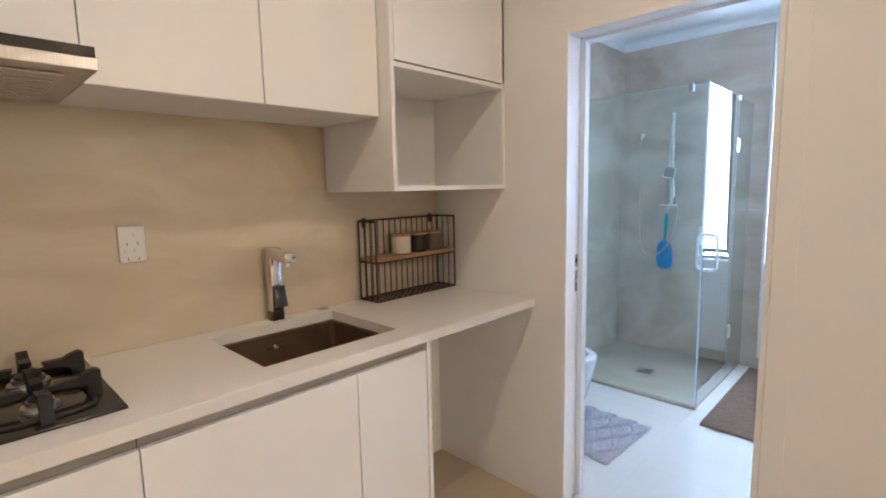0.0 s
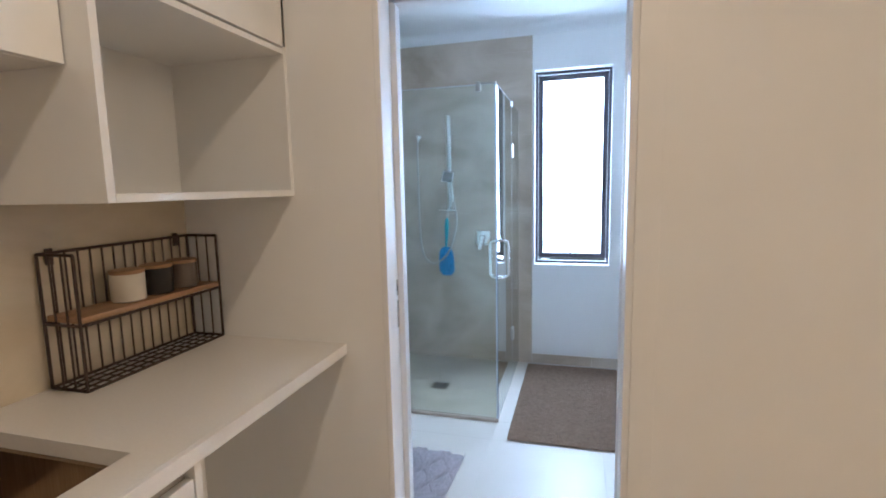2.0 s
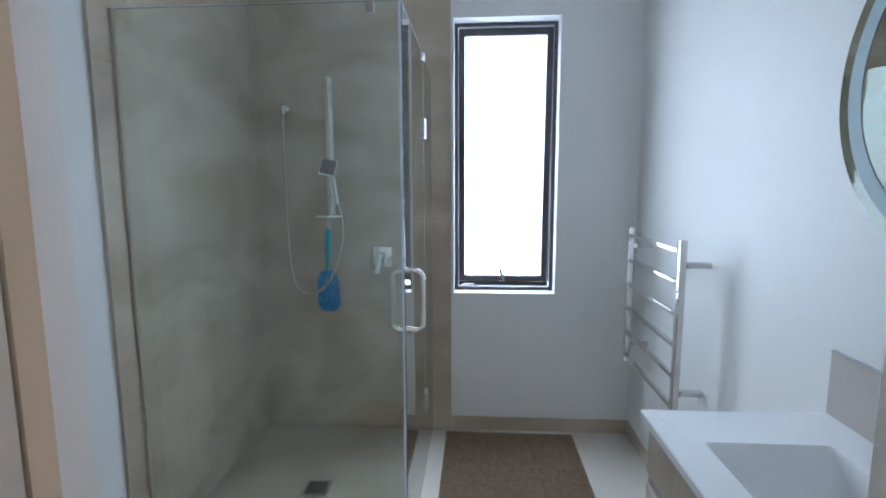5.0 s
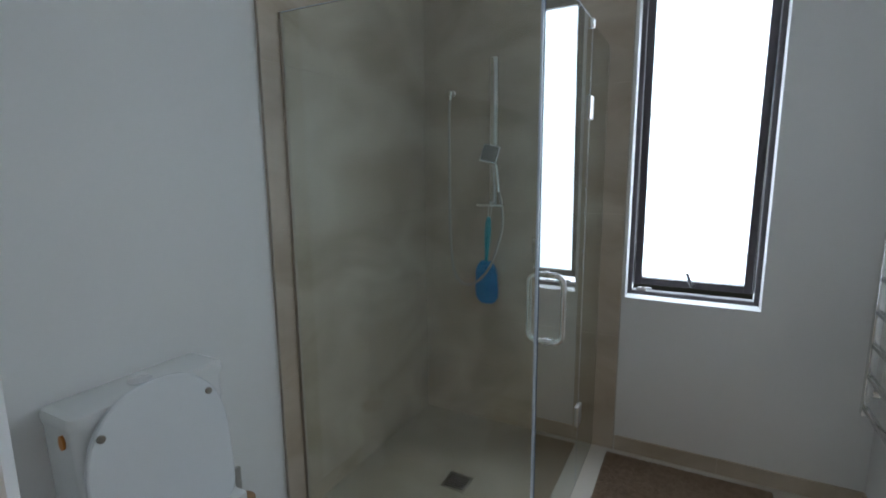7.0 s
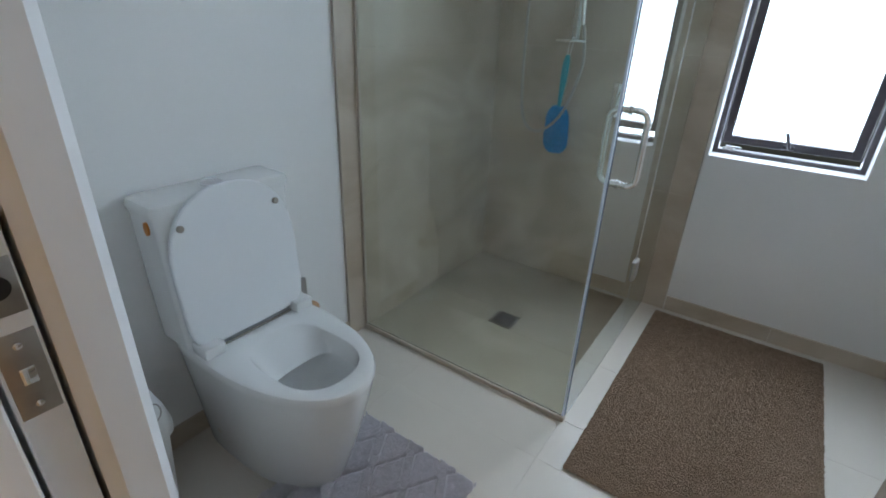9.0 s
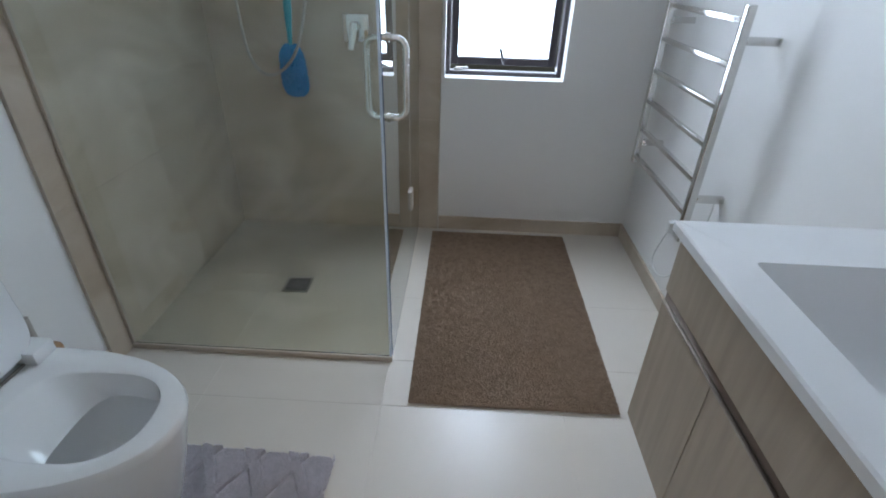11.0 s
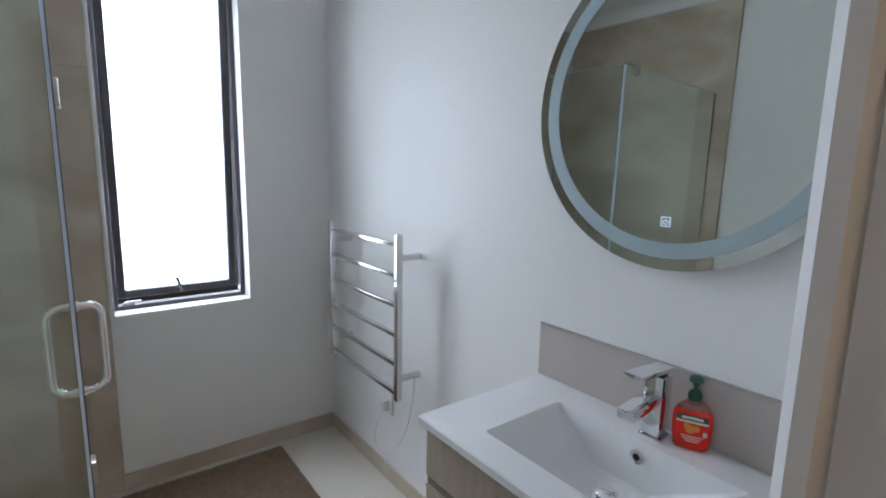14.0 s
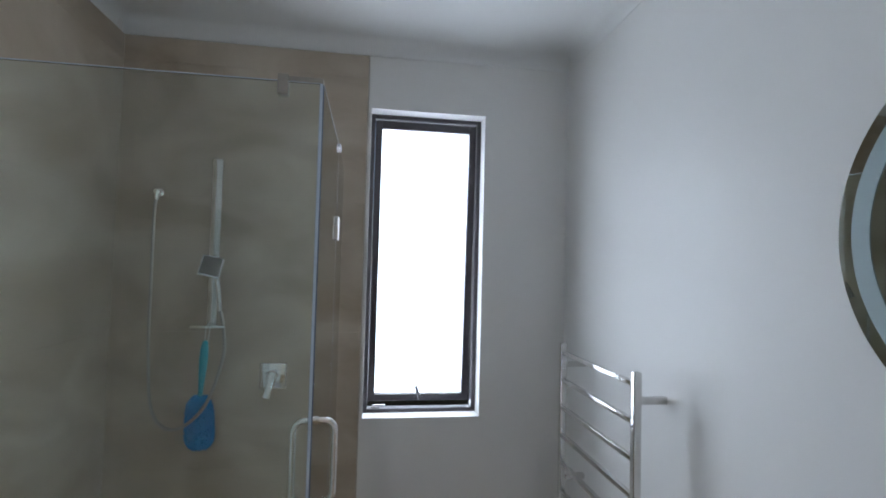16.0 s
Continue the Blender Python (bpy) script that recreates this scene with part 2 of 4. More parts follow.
def smooth_path(pts, steps=8, closed=False):
    """Catmull-Rom through the points."""
    P = [Vector(p) for p in pts]
    out, n = [], len(P)
    for i in range(n if closed else n - 1):
        p0 = P[i - 1] if closed or i > 0 else P[0]
        p1, p2 = P[i], P[(i + 1) % n]
        p3 = P[(i + 2) % n] if closed or i + 2 < n else P[-1]
        for s in range(steps):
            t = s / steps
            out.append(0.5 * ((2 * p1) + (p2 - p0) * t + (2 * p0 - 5 * p1 + 4 * p2 - p3) * t * t + (3 * p1 - p0 - 3 * p2 + p3) * t ** 3))
    if not closed:
        out.append(P[-1])
    return out


def add_lathe(bm, profile, where=(0, 0, 0), sides=32, axis="z"):
    """A turned body: (radius, height) pairs round an axis."""
    rings = []
    w = Vector(where)
    for r, h in profile:
        ring = []
        for k in range(sides):
            a = 2 * math.pi * k / sides
            c, s = r * math.cos(a), r * math.sin(a)
            co = {"z": (c, s, h), "y": (c, h, s), "x": (h, c, s)}[axis]
            ring.append(bm.verts.new(w + Vector(co)))
        rings.append(ring)
    for a, b in zip(rings, rings[1:]):
        for k in range(sides):
            bm.faces.new((a[k], a[(k + 1) % sides], b[(k + 1) % sides], b[k]))
    bm.faces.new(rings[0][::-1])
    bm.faces.new(rings[-1])
    bmesh.ops.recalc_face_normals(bm, faces=bm.faces)
    return bm


def lathe(profile, where=(0, 0, 0), sides=32, axis="z"):
    return add_lathe(bmesh.new(), profile, where, sides, axis)


def loft(rings, cap0=True, cap1=True):
    """Closed rings of equal length joined in turn."""
    bm = bmesh.new()
    vs = [[bm.verts.new(p) for p in ring] for ring in rings]
    n = len(vs[0])
    for a, b in zip(vs, vs[1:]):
        for k in range(n):
            bm.faces.new((a[k], a[(k + 1) % n], b[(k + 1) % n], b[k]))
    if cap0:
        bm.faces.new(vs[0][::-1])
    if cap1:
        bm.faces.new(vs[-1])
    bmesh.ops.recalc_face_normals(bm, faces=bm.faces)
    return bm


def rounded_rect(cx, cy, hx, hy, r, z, n=6):
    pts = []
    for qx, qy, a0 in ((1, 1, 0), (-1, 1, 90), (-1, -1, 180), (1, -1, 270)):
        for k in range(n + 1):
            a = radians(a0 + 90 * k / n)
            pts.append((cx + qx * (hx - r) + r * math.cos(a), cy + qy * (hy - r) + r * math.sin(a), z))
    return pts


def structure(name, bm, material, label, category="wall"):
    return tagged(link_bm(name, bm, material), label, category, "", "structure")


# ---------------------------------------------------------------- walls, floor, ceiling
KX1, KY0 = 3.2, -1.6

bm = box((KW - 0.3, KY0 - 0.2, -0.12), (KX1 + 0.1, BY, -0.008))
add_box(bm, (KW - 0.3, BY, -0.12), (BE + 0.1, BN + 0.16, -0.008))
floor = structure("floor", bm, GROUT, "light beige porcelain tiled floor", "floor")

bm = box((KW - 0.4, KY0 - 0.2, CEIL), (KX1 + 0.1, BY, CEIL + 0.1))
add_box(bm, (KW - 0.4, BY, CEIL), (BE + 0.1, BN + 0.16, CEIL + 0.1))
structure("ceiling", bm, CEILING, "plain white plaster ceiling", "ceiling")

structure("wall_kitchen_west", box((KW - 0.1, KY0, -0.01), (KW, KY, CEIL)), PAINT, "cream white painted kitchen back wall")
# Unseen south and east walls, added to close the kitchen and bounce its light.
structure("wall_unseen_south", box((KW - 0.1, KY0 - 0.1, -0.01), (KX1 + 0.1, KY0, CEIL)), PAINT, "plain cream white painted wall")
structure("wall_unseen_east", box((KX1, KY0, -0.01), (KX1 + 0.1, BY, CEIL)), PAINT, "plain cream white painted wall")

# the door wall: two skins round the pocket, a solid part, and the head
JL, JR = DL - 0.02, DR + 0.02    # rough opening behind the linings
bm = box((KW - 0.2, KY, -0.01), (JL, DC - 0.03, CEIL))
structure("wall_door_kitchen_skin", bm, PAINT, "cream white painted wall beside the sliding door")
bm = box((KW - 0.2, DC + 0.03, -0.01), (JL, BY, CEIL))
structure("wall_door_bathroom_skin", bm, PAINT, "white painted bathroom wall beside the sliding door")
bm = box((JR, KY, -0.01), (KX1, BY, CEIL))
structure("wall_door_solid", bm, PAINT, "plain cream white painted wall")
bm = box((JL, KY, DH + 0.02), (JR, BY, CEIL))
structure("wall_door_head", bm, PAINT, "cream white painted wall over the door")

structure("wall_west", box((BW - 0.1, BY, -0.01), (BW, BN, CEIL)), PAINT, "white painted bathroom wall behind the toilet")
structure("wall_east", box((BE, BY, -0.01), (BE + 0.1, BN, CEIL)), PAINT, "white painted bathroom wall with mirror and towel rail")
bm = bmesh.new()
for a, b in (((BW - 0.1, -0.01), (WX0, CEIL)), ((WX1, -0.01), (BE + 0.1, CEIL)), ((WX0, -0.01), (WX1, WZ0)), ((WX0, WZ1), (WX1, CEIL))):
    add_box(bm, (a[0], BN, a[1]), (b[0], BN + 0.16, b[1]))
structure("wall_north", bm, PAINT, "white painted bathroom wall with a tall window")


# cove cornice round the bathroom
def cornice(name, p, q, inward):
    prof = []
    for k in range(21):
        a = radians(90 * k / 20)
        prof.append((0.065 * (1 - math.sin(a)) , -0.065 * (1 - math.cos(a))))
    prof = [(0.0, 0.0), (0.072, 0.0)] + [(0.003 + u, -0.001 + v) for u, v in prof] + [(0.0, -0.068)]
    p, q, n = Vector(p), Vector(q), Vector(inward)
    rings = [[e + n * u + Vector((0, 0, v)) for u, v in prof] for e in (p, q)]
    structure(name, loft(rings), CEILING, "white coved plaster cornice", "cornice")


zc = CEIL - 0.001
cornice("cornice_north", (BW, BN - 0.001, zc), (BE, BN - 0.001, zc), (0, -1, 0))
cornice("cornice_west", (BW + 0.001, BY, zc), (BW + 0.001, BN - 0.072, zc), (1, 0, 0))
cornice("cornice_east", (BE - 0.001, BY, zc), (BE - 0.001, BN - 0.072, zc), (-1, 0, 0))
cornice("cornice_south", (BW + 0.07, BY + 0.001, zc), (BE - 0.07, BY + 0.001, zc), (0, 1, 0))

# ---------------------------------------------------------------- sliding door and its linings
bm = bmesh.new()
add_box(bm, (JL, KY - 0.003, 0), (DL, DC - 0.025, DH + 0.02), 0.003)
add_box(bm, (JL - 0.022, DC + 0.025, 0), (DL, BY + 0.005, DH + 0.02), 0.0135, 1)
structure("door_jamb_pocket", bm, TRIM, "white gloss split door jamb with pocket slot", "door frame")
bm = bmesh.new()
add_box(bm, (DR, KY - 0.003, 0), (JR, DG - 0.026, DH + 0.02), 0.003)
add_box(bm, (DR + 0.008, DG - 0.026, 0), (JR, DG + 0.026, DH + 0.02))
add_box(bm, (DR, DG + 0.026, 0), (JR + 0.022, BY + 0.007, DH + 0.02), 0.0135, 1)
closing = structure("door_jamb_closing", bm, TRIM, "white gloss door jamb with a shallow groove", "door frame")
bm = bmesh.new()
for y0, y1 in ((KY - 0.003, DC - 0.025), (DC + 0.025, BY + 0.003)):
    add_box(bm, (DL, y0, DH), (DR, y1, DH + 0.02), 0.002)
add_box(bm, (DL, DC - 0.025, DH + 0.014), (DR, DC + 0.025, DH + 0.02))
structure("door_jamb_head", bm, TRIM, "white gloss door head with a sliding track slot", "door frame")
# flat trim strip on the closing side
bm = box((JR, KY - 0.004, 0), (JR + 0.062, KY, DH + 0.02), 0.0015)
structure("trim_door_kitchen", bm, PAINT, "flat cream painted trim strip beside the door", "trim")

door = structure("door_1", box((-1.55, DC - 0.019, 0.012), (DL - 0.012, DC + 0.019, DH + 0.01), 0.002), TRIM, "white sliding door pushed into its wall pocket", "door")
dx = DL - 0.012
bm = box((dx - 0.002, DC - 0.016, 0.955), (dx + 0.0015, DC + 0.016, 1.045), 0.0008)
part("latch_plate", bm, BRASSY, door, "satin nickel latch plate")
bm = box((dx - 0.002, DC - 0.006, 0.991), (dx + 0.003, DC + 0.006, 1.009), 0.001)
part("latch_bolt", bm, CHROME, door, "square latch bolt")
for z in (0.968, 1.032):
    part("screw", lathe([(0.0035, 0), (0.0035, 0.0025), (0.002, 0.003)], (dx, DC, z), 10, "x"), CHROME, door)
bm = box((dx - 0.002, DC - 0.017, 1.062), (dx + 0.0015, DC + 0.017, 1.115), 0.0008)
part("edge_pull", bm, BRASSY, door, "satin nickel edge pull with a dark finger hole")
part("finger_hole", lathe([(0.0115, -0.002), (0.0115, 0.002)], (dx, DC, 1.089), 20, "x"), BLACK, door)

bm = box((DR + 0.006, DG - 0.017, 0.945), (DR + 0.0095, DG + 0.017, 1.035), 0.0006)
strike = tagged(part("strike_plate", bm, BRASSY, closing), "satin nickel strike plate on the door jamb")
bm = box((DR + 0.0045, DG - 0.008, 0.976), (DR + 0.0075, DG + 0.008, 1.002))
part("strike_hole", bm, BLACK, strike)
for z in (0.956, 1.023):
    part("screw", lathe([(0.004, -0.002), (0.004, 0.0), (0.002, 0.0006)], (DR + 0.0055, DG, z), 10, "x"), CHROME, strike)

guide = tagged(link_bm("door_guide", box((DL - 0.03, DC - 0.030, 0.0), (DL + 0.012, DC - 0.021, 0.022), 0.002), ALU_LIGHT), "small metal floor guide of the sliding door", "door guide")

# ---------------------------------------------------------------- window
window = thing("window_1", "tall dark aluminium window ajar in a white reveal", "window")
window["kind"] = "structure"
FY = BN + 0.085
bm = bmesh.new()
for a, b in (((WX0, WZ0), (WX0 + 0.032, WZ1)), ((WX1 - 0.032, WZ0), (WX1, WZ1)), ((WX0 + 0.032, WZ0), (WX1 - 0.032, WZ0 + 0.03)), ((WX0 + 0.032, WZ1 - 0.03), (WX1 - 0.032, WZ1))):
    add_box(bm, (a[0], FY, a[1]), (b[0], FY + 0.05, b[1]), 0.002)
part("window_frame", bm, ALU, window, "dark aluminium outer frame", False)
bm = bmesh.new()
RT = 0.012
for a, b in (((WX0, WZ0), (WX0 + RT, WZ1)), ((WX1 - RT, WZ0), (WX1, WZ1)), ((WX0 + RT, WZ0), (WX1 - RT, WZ0 + RT)), ((WX0 + RT, WZ1 - RT), (WX1 - RT, WZ1))):
    add_box(bm, (a[0], BN - 0.004, a[1]), (b[0], FY, b[1]), 0.001)
part("window_reveal", bm, TRIM, window, "white painted reveal lining", False)
# top-hung sash, pushed out a little at the foot
sash = new("sash")
sash.parent = window
sash.matrix_local = pose(0, FY + 0.03, WZ1 - 0.035, 2.6, 0, 0)
sx0, sx1, sz = WX0 + 0.034, WX1 - 0.034, -(WZ1 - WZ0 - 0.082)
bm = bmesh.new()
for a, b in (((sx0, sz), (sx0 + 0.034, 0)), ((sx1 - 0.034, sz), (sx1, 0)), ((sx0 + 0.034, sz), (sx1 - 0.034, sz + 0.034)), ((sx0 + 0.034, -0.04), (sx1 - 0.034, 0))):
    add_box(bm, (a[0], -0.018, a[1]), (b[0], 0.02, b[1]), 0.002)
part("sash_frame", bm, ALU, sash, "dark aluminium sash", False)
pane = part("pane", box((sx0 + 0.03, 0.0, sz + 0.03), (sx1 - 0.03, 0.006, -0.036)), PANE, sash, "clear glass pane", False)
pane.visible_shadow = False
wm = (sx0 + sx1) / 2
bm = bmesh.new()
add_box(bm, (wm - 0.022, -0.026, sz + 0.006), (wm + 0.022, -0.018, sz + 0.024), 0.002)
add_tube(bm, [(wm + 0.004, -0.03, sz + 0.014), (wm - 0.004, -0.045, sz + 0.04), (wm - 0.018, -0.05, sz + 0.082)], 0.0075, 8)
part("window_latch", bm, ALU, sash, "dark cam latch handle")
bm = bmesh.new()
add_box(bm, (WX0 + 0.05, FY + 0.012, WZ0 + 0.03), (WX0 + 0.095, FY + 0.022, WZ0 + 0.038), 0.001)
add_tube(bm, [(WX0 + 0.06, FY + 0.02, WZ0 + 0.042), (WX0 + 0.12, FY + 0.03, WZ0 + 0.040)], 0.004, 8)
part("window_stay", bm, ALU_LIGHT, window, "bright metal stay arm")

# ---------------------------------------------------------------- shower screen
screen = thing("shower_screen", "frameless clear glass corner shower screen with chrome handle", "shower screen")
bm = box((BW + 0.016, GY - 0.005, 0.022), (GX, GY + 0.005, GH), 0.0008)
g = part("fixed_panel", bm, GLASS, screen, "clear glass fixed front panel", False)
g.visible_shadow = False
bm = box((GX - 0.005, GY + 0.008, 0.012), (GX + 0.005, 4.028, GH), 0.0008)
gd = part("glass_door", bm, GLASS, screen, "clear glass hinged door", False)
gd.visible_shadow = False
bm = box((GX - 0.005, 4.032, 0.012), (GX + 0.005, BN - 0.014, GH - 0.01), 0.0008)
g = part("side_panel", bm, GLASS, screen, "narrow clear glass side panel", False)
g.visible_shadow = False
part("panel_edge", box((GX - 0.004, GY - 0.0056, 0.022), (GX + 0.003, GY + 0.0056, GH)), EDGE_GLINT, screen, "polished front glass edge, window light in its pale colour", False)
part("door_edge", box((GX - 0.0054, GY + 0.0062, 0.012), (GX + 0.0054, GY + 0.0078, GH)), EDGE_DARK, gd, "deep blue edge line of the glass door, shade in its colour", False)
part("top_edge", box((BW + 0.016, GY - 0.0054, GH + 0.0002), (GX - 0.002, GY + 0.0054, GH + 0.0022)), EDGE_GLINT, screen, "polished top edge, window light in its pale colour", False)
part("top_edge", box((GX - 0.0054, GY + 0.010, GH + 0.0002), (GX + 0.0054, 4.027, GH + 0.0026)), EDGE_GLINT, gd, "polished top edge, window light in its pale colour", False)
part("hinge_edge", box((GX - 0.0052, 4.0282, 0.012), (GX + 0.0052, 4.0318, GH - 0.01)), EDGE_GLINT, gd, "pale edge along the hinge side", False)
part("bottom_rail", box((BW + 0.016, GY - 0.012, 0.0), (GX + 0.006, GY + 0.012, 0.021), 0.002), SEAL, screen, "slim metal floor channel")
part("wall_channel", box((BW + 0.013, GY - 0.009, 0.02), (BW + 0.024, GY + 0.009, GH), 0.001), SEAL, screen, "slim beige wall channel")
bm = box((GX - 0.09, GY - 0.009, GH + 0.001), (GX + 0.004, GY + 0.009, GH + 0.013), 0.001)
part("corner_brace", bm, BRASSY, screen, "short metal brace along the glass top")
part("clamp", box((GX - 0.108, GY - 0.016, GH - 0.035), (GX - 0.082, GY + 0.016, GH + 0.016), 0.002), BRASSY, screen, "small metal glass clamp")
for z in (1.652, 0.355):
    part("hinge", box((GX - 0.014, 3.998, z - 0.045), (GX + 0.014, 4.062, z + 0.045), 0.003), STEEL, screen, "brushed metal glass hinge")
part("clamp", box((GX - 0.012, 4.018, GH - 0.028), (GX + 0.012, 4.044, GH + 0.006), 0.002), CHROME, screen, "small chrome glass clamp")
hz0, hz1, hy = 0.868, 1.088, GY + 0.105
for side in (1, -1):
    o = 0.055 * side
    pts = [(GX + 0.005 * side, hy, hz1)]
    for k in range(7):
        a = radians(90 * k / 6)
        pts.append((GX + o - 0.03 * side + 0.03 * side * math.sin(a), hy, hz1 - 0.03 + 0.03 * math.cos(a)))
    for k in range(7):
        a = radians(90 * k / 6)
        pts.append((GX + o - 0.03 * side + 0.03 * side * math.cos(a), hy, hz0 + 0.03 - 0.03 * math.sin(a)))
    pts.append((GX + 0.005 * side, hy, hz0))
    bm = tube(pts, 0.0095, 24)
    for z in (hz0, hz1):
        add_lathe(bm, [(0.014, 0.0051 * side), (0.014, 0.011 * side)], (GX, hy, z), 16, "x")
    part("handle", bm, HANDLE, gd, "polished chrome pull handle")

# ---------------------------------------------------------------- shower fittings
rail = thing("shower_slide_rail", "flat white and chrome shower slide rail on tiles", "shower rail")
TY = BN - 0.012
RX = -1.194
part("bar", box((RX - 0.021, TY - 0.05, 1.225), (RX + 0.021, TY - 0.04, 1.965), 0.002), POLISHED, rail, "flat satin bar")
for z in (1.25, 1.935):
    part("bracket", box((RX - 0.014, TY - 0.04, z - 0.014), (RX + 0.014, TY, z + 0.014), 0.002), CHROME, rail)
part("tray", box((RX - 0.075, TY - 0.095, 1.226), (RX + 0.07, TY - 0.05, 1.238), 0.004), CHROME, rail, "small soap tray")
part("slider", box((RX - 0.032, TY - 0.075, 1.475), (RX + 0.022, TY - 0.05, 1.535), 0.004), CHROME, rail)
hand = thing("hand_shower", "chrome square hand shower in its holder", "hand shower")
bm = box((-0.045, -0.006, -0.05), (0.045, 0.008, 0.05), 0.005)
head = part("spray_head", bm, CHROME, hand, "square spray head", True)
head.matrix_local = pose(RX + 0.008, TY - 0.115, 1.49, -28, 12, 14)
bm = box((-0.038, -0.0085, -0.043), (0.038, -0.0062, 0.043), 0.001)
face = part("nozzle_plate", bm, NOZZLE, head, "grey nozzle plate")
bm = tube(smooth_path([(RX + 0.01, TY - 0.09, 1.50), (RX + 0.03, TY - 0.085, 1.42), (RX + 0.04, TY - 0.075, 1.30)]), 0.011, 12)
part("grip", bm, CHROME, hand, "slim chrome grip")
hose = thing("shower_hose", "silver metal shower hose hanging in a loop", "shower hose")
pts = smooth_path([(-1.447, TY - 0.03, 1.79), (-1.452, TY - 0.036, 1.71), (-1.450, TY - 0.04, 1.40), (-1.445, TY - 0.045, 1.10), (-1.405, TY - 0.08, 0.87), (-1.300, TY - 0.125, 0.812), (-1.185, TY - 0.128, 0.905), (-1.128, TY - 0.095, 1.10), (-1.135, TY - 0.075, 1.22), (RX + 0.04, TY - 0.075, 1.31)], 14)
bm = tube(pts, 0.0065, 8)
part("flexible_hose", bm, STEEL, hose)
bm = lathe([(0.018, 0), (0.018, -0.006), (0.012, -0.009), (0.013, -0.038), (0.009, -0.04)], (-1.447, TY, 1.81), 20, "y")
add_tube(bm, [(-1.447, TY - 0.03, 1.815), (-1.447, TY - 0.03, 1.775)], 0.011, 12)
part("wall_elbow", bm, HANDLE, hose, "chrome wall outlet elbow")
mixer = thing("shower_mixer", "chrome square shower mixer with lever on tiles", "shower mixer")
part("plate", box((-0.992, TY - 0.008, 0.945), (-0.876, TY, 1.061), 0.006), CHROME, mixer, "square chrome plate")
part("knob", lathe([(0.024, 0), (0.024, -0.035), (0.021, -0.04)], (-0.934, TY - 0.006, 1.01), 24, "y"), CHROME, mixer)
bm = box((-0.016, -0.012, -0.095), (0.016, 0.0, 0.018), 0.004)
lever = part("lever", bm, CHROME, mixer, "flat chrome lever")
lever.matrix_local = pose(-0.934, TY - 0.046, 1.01, -10, 10, 0)
brush = thing("back_brush", "bright blue net sponge on a teal handle hanging from tray", "bath brush")
rings = []
for z, w, d in ((1.172, 0.004, 0.004), (1.168, 0.010, 0.007), (1.14, 0.0165, 0.009), (1.09, 0.0185, 0.010), (1.04, 0.016, 0.009), (0.98, 0.0115, 0.008), (0.935, 0.0095, 0.008), (0.90, 0.009, 0.008)):
    c = Vector((RX - 0.014 - 0.05 * (1.172 - z), TY - 0.074, z))
    rings.append([c + Vector((w * math.cos(radians(k * 30)), d * math.sin(radians(k * 30)), 0)) for k in range(12)])
bm = loft(rings)
part("grip", bm, TEAL, brush, "teal plastic handle")
bm = tube(smooth_path([(RX - 0.016, TY - 0.075, 1.165), (RX - 0.014, TY - 0.07, 1.225), (RX + 0.004, TY - 0.07, 1.245), (RX - 0.006, TY - 0.072, 1.165)], 5), 0.002, 6)
part("hanging_cord", bm, PLASTIC, brush, "white hanging cord")
rng = random.Random(4)
bm = bmesh.new()
for k in range(2600):
    # crumpled net petals over an upright rounded block
    a, h = rng.uniform(0, 2 * math.pi), rng.uniform(-1, 1)
    rr = (1 - abs(h) ** 5) ** 0.5 * (1.04 - 0.10 * h)
    c = Vector((RX - 0.026 + 0.043 * rr * math.cos(a) - 0.004 * h, TY - 0.066 + 0.034 * rr * math.sin(a), 0.822 + 0.104 * h))
    out = Vector((math.cos(a) * 0.7, math.sin(a), h * 0.5)).normalized()
    t1 = out.orthogonal().normalized()
    t1.rotate(Matrix.Rotation(rng.uniform(0, 6.28), 3, out))
    t2 = out.cross(t1)
    s = rng.uniform(0.004, 0.008)
    v = [bm.verts.new(c + t1 * s * u + t2 * s * w + out * rng.uniform(-0.002, 0.017)) for u, w in ((-1, -1), (1, -1), (1.1, 1), (-1, 1))]
    m_ = bm.verts.new(c + out * rng.uniform(-0.008, 0.018))
    for i in range(4):
        bm.faces.new((v[i], v[(i + 1) % 4], m_))
add_lathe(bm, [(0.01, -0.095), (0.034, -0.085), (0.036, -0.02), (0.036, 0.05), (0.028, 0.085), (0.01, 0.095)], (RX - 0.026, TY - 0.064, 0.822), 16)
part("net_sponge", bm, BLUE, brush, "bright blue crumpled net", False)

drain = thing("floor_drain", "square slotted metal floor drain", "floor drain", where=(-1.143, 3.835, 0))
part("frame", box((-0.058, -0.058, 0.0005), (0.058, 0.058, 0.003), 0.0006), BRASSY, drain)
part("well", box((-0.046, -0.046, 0.0028), (0.046, 0.046, 0.0034)), BLACK, drain)
for k in range(7):
    u = -0.039 + 0.013 * k
    part("slat", box((-0.045, u - 0.0032, 0.003), (0.045, u + 0.0032, 0.0052), 0.0006), BRASSY, drain)

# ---------------------------------------------------------------- toilet
toilet = thing("toilet", "white back-to-wall toilet with raised lid and seat up", "toilet", where=(BW + 0.002, 2.722, 0))


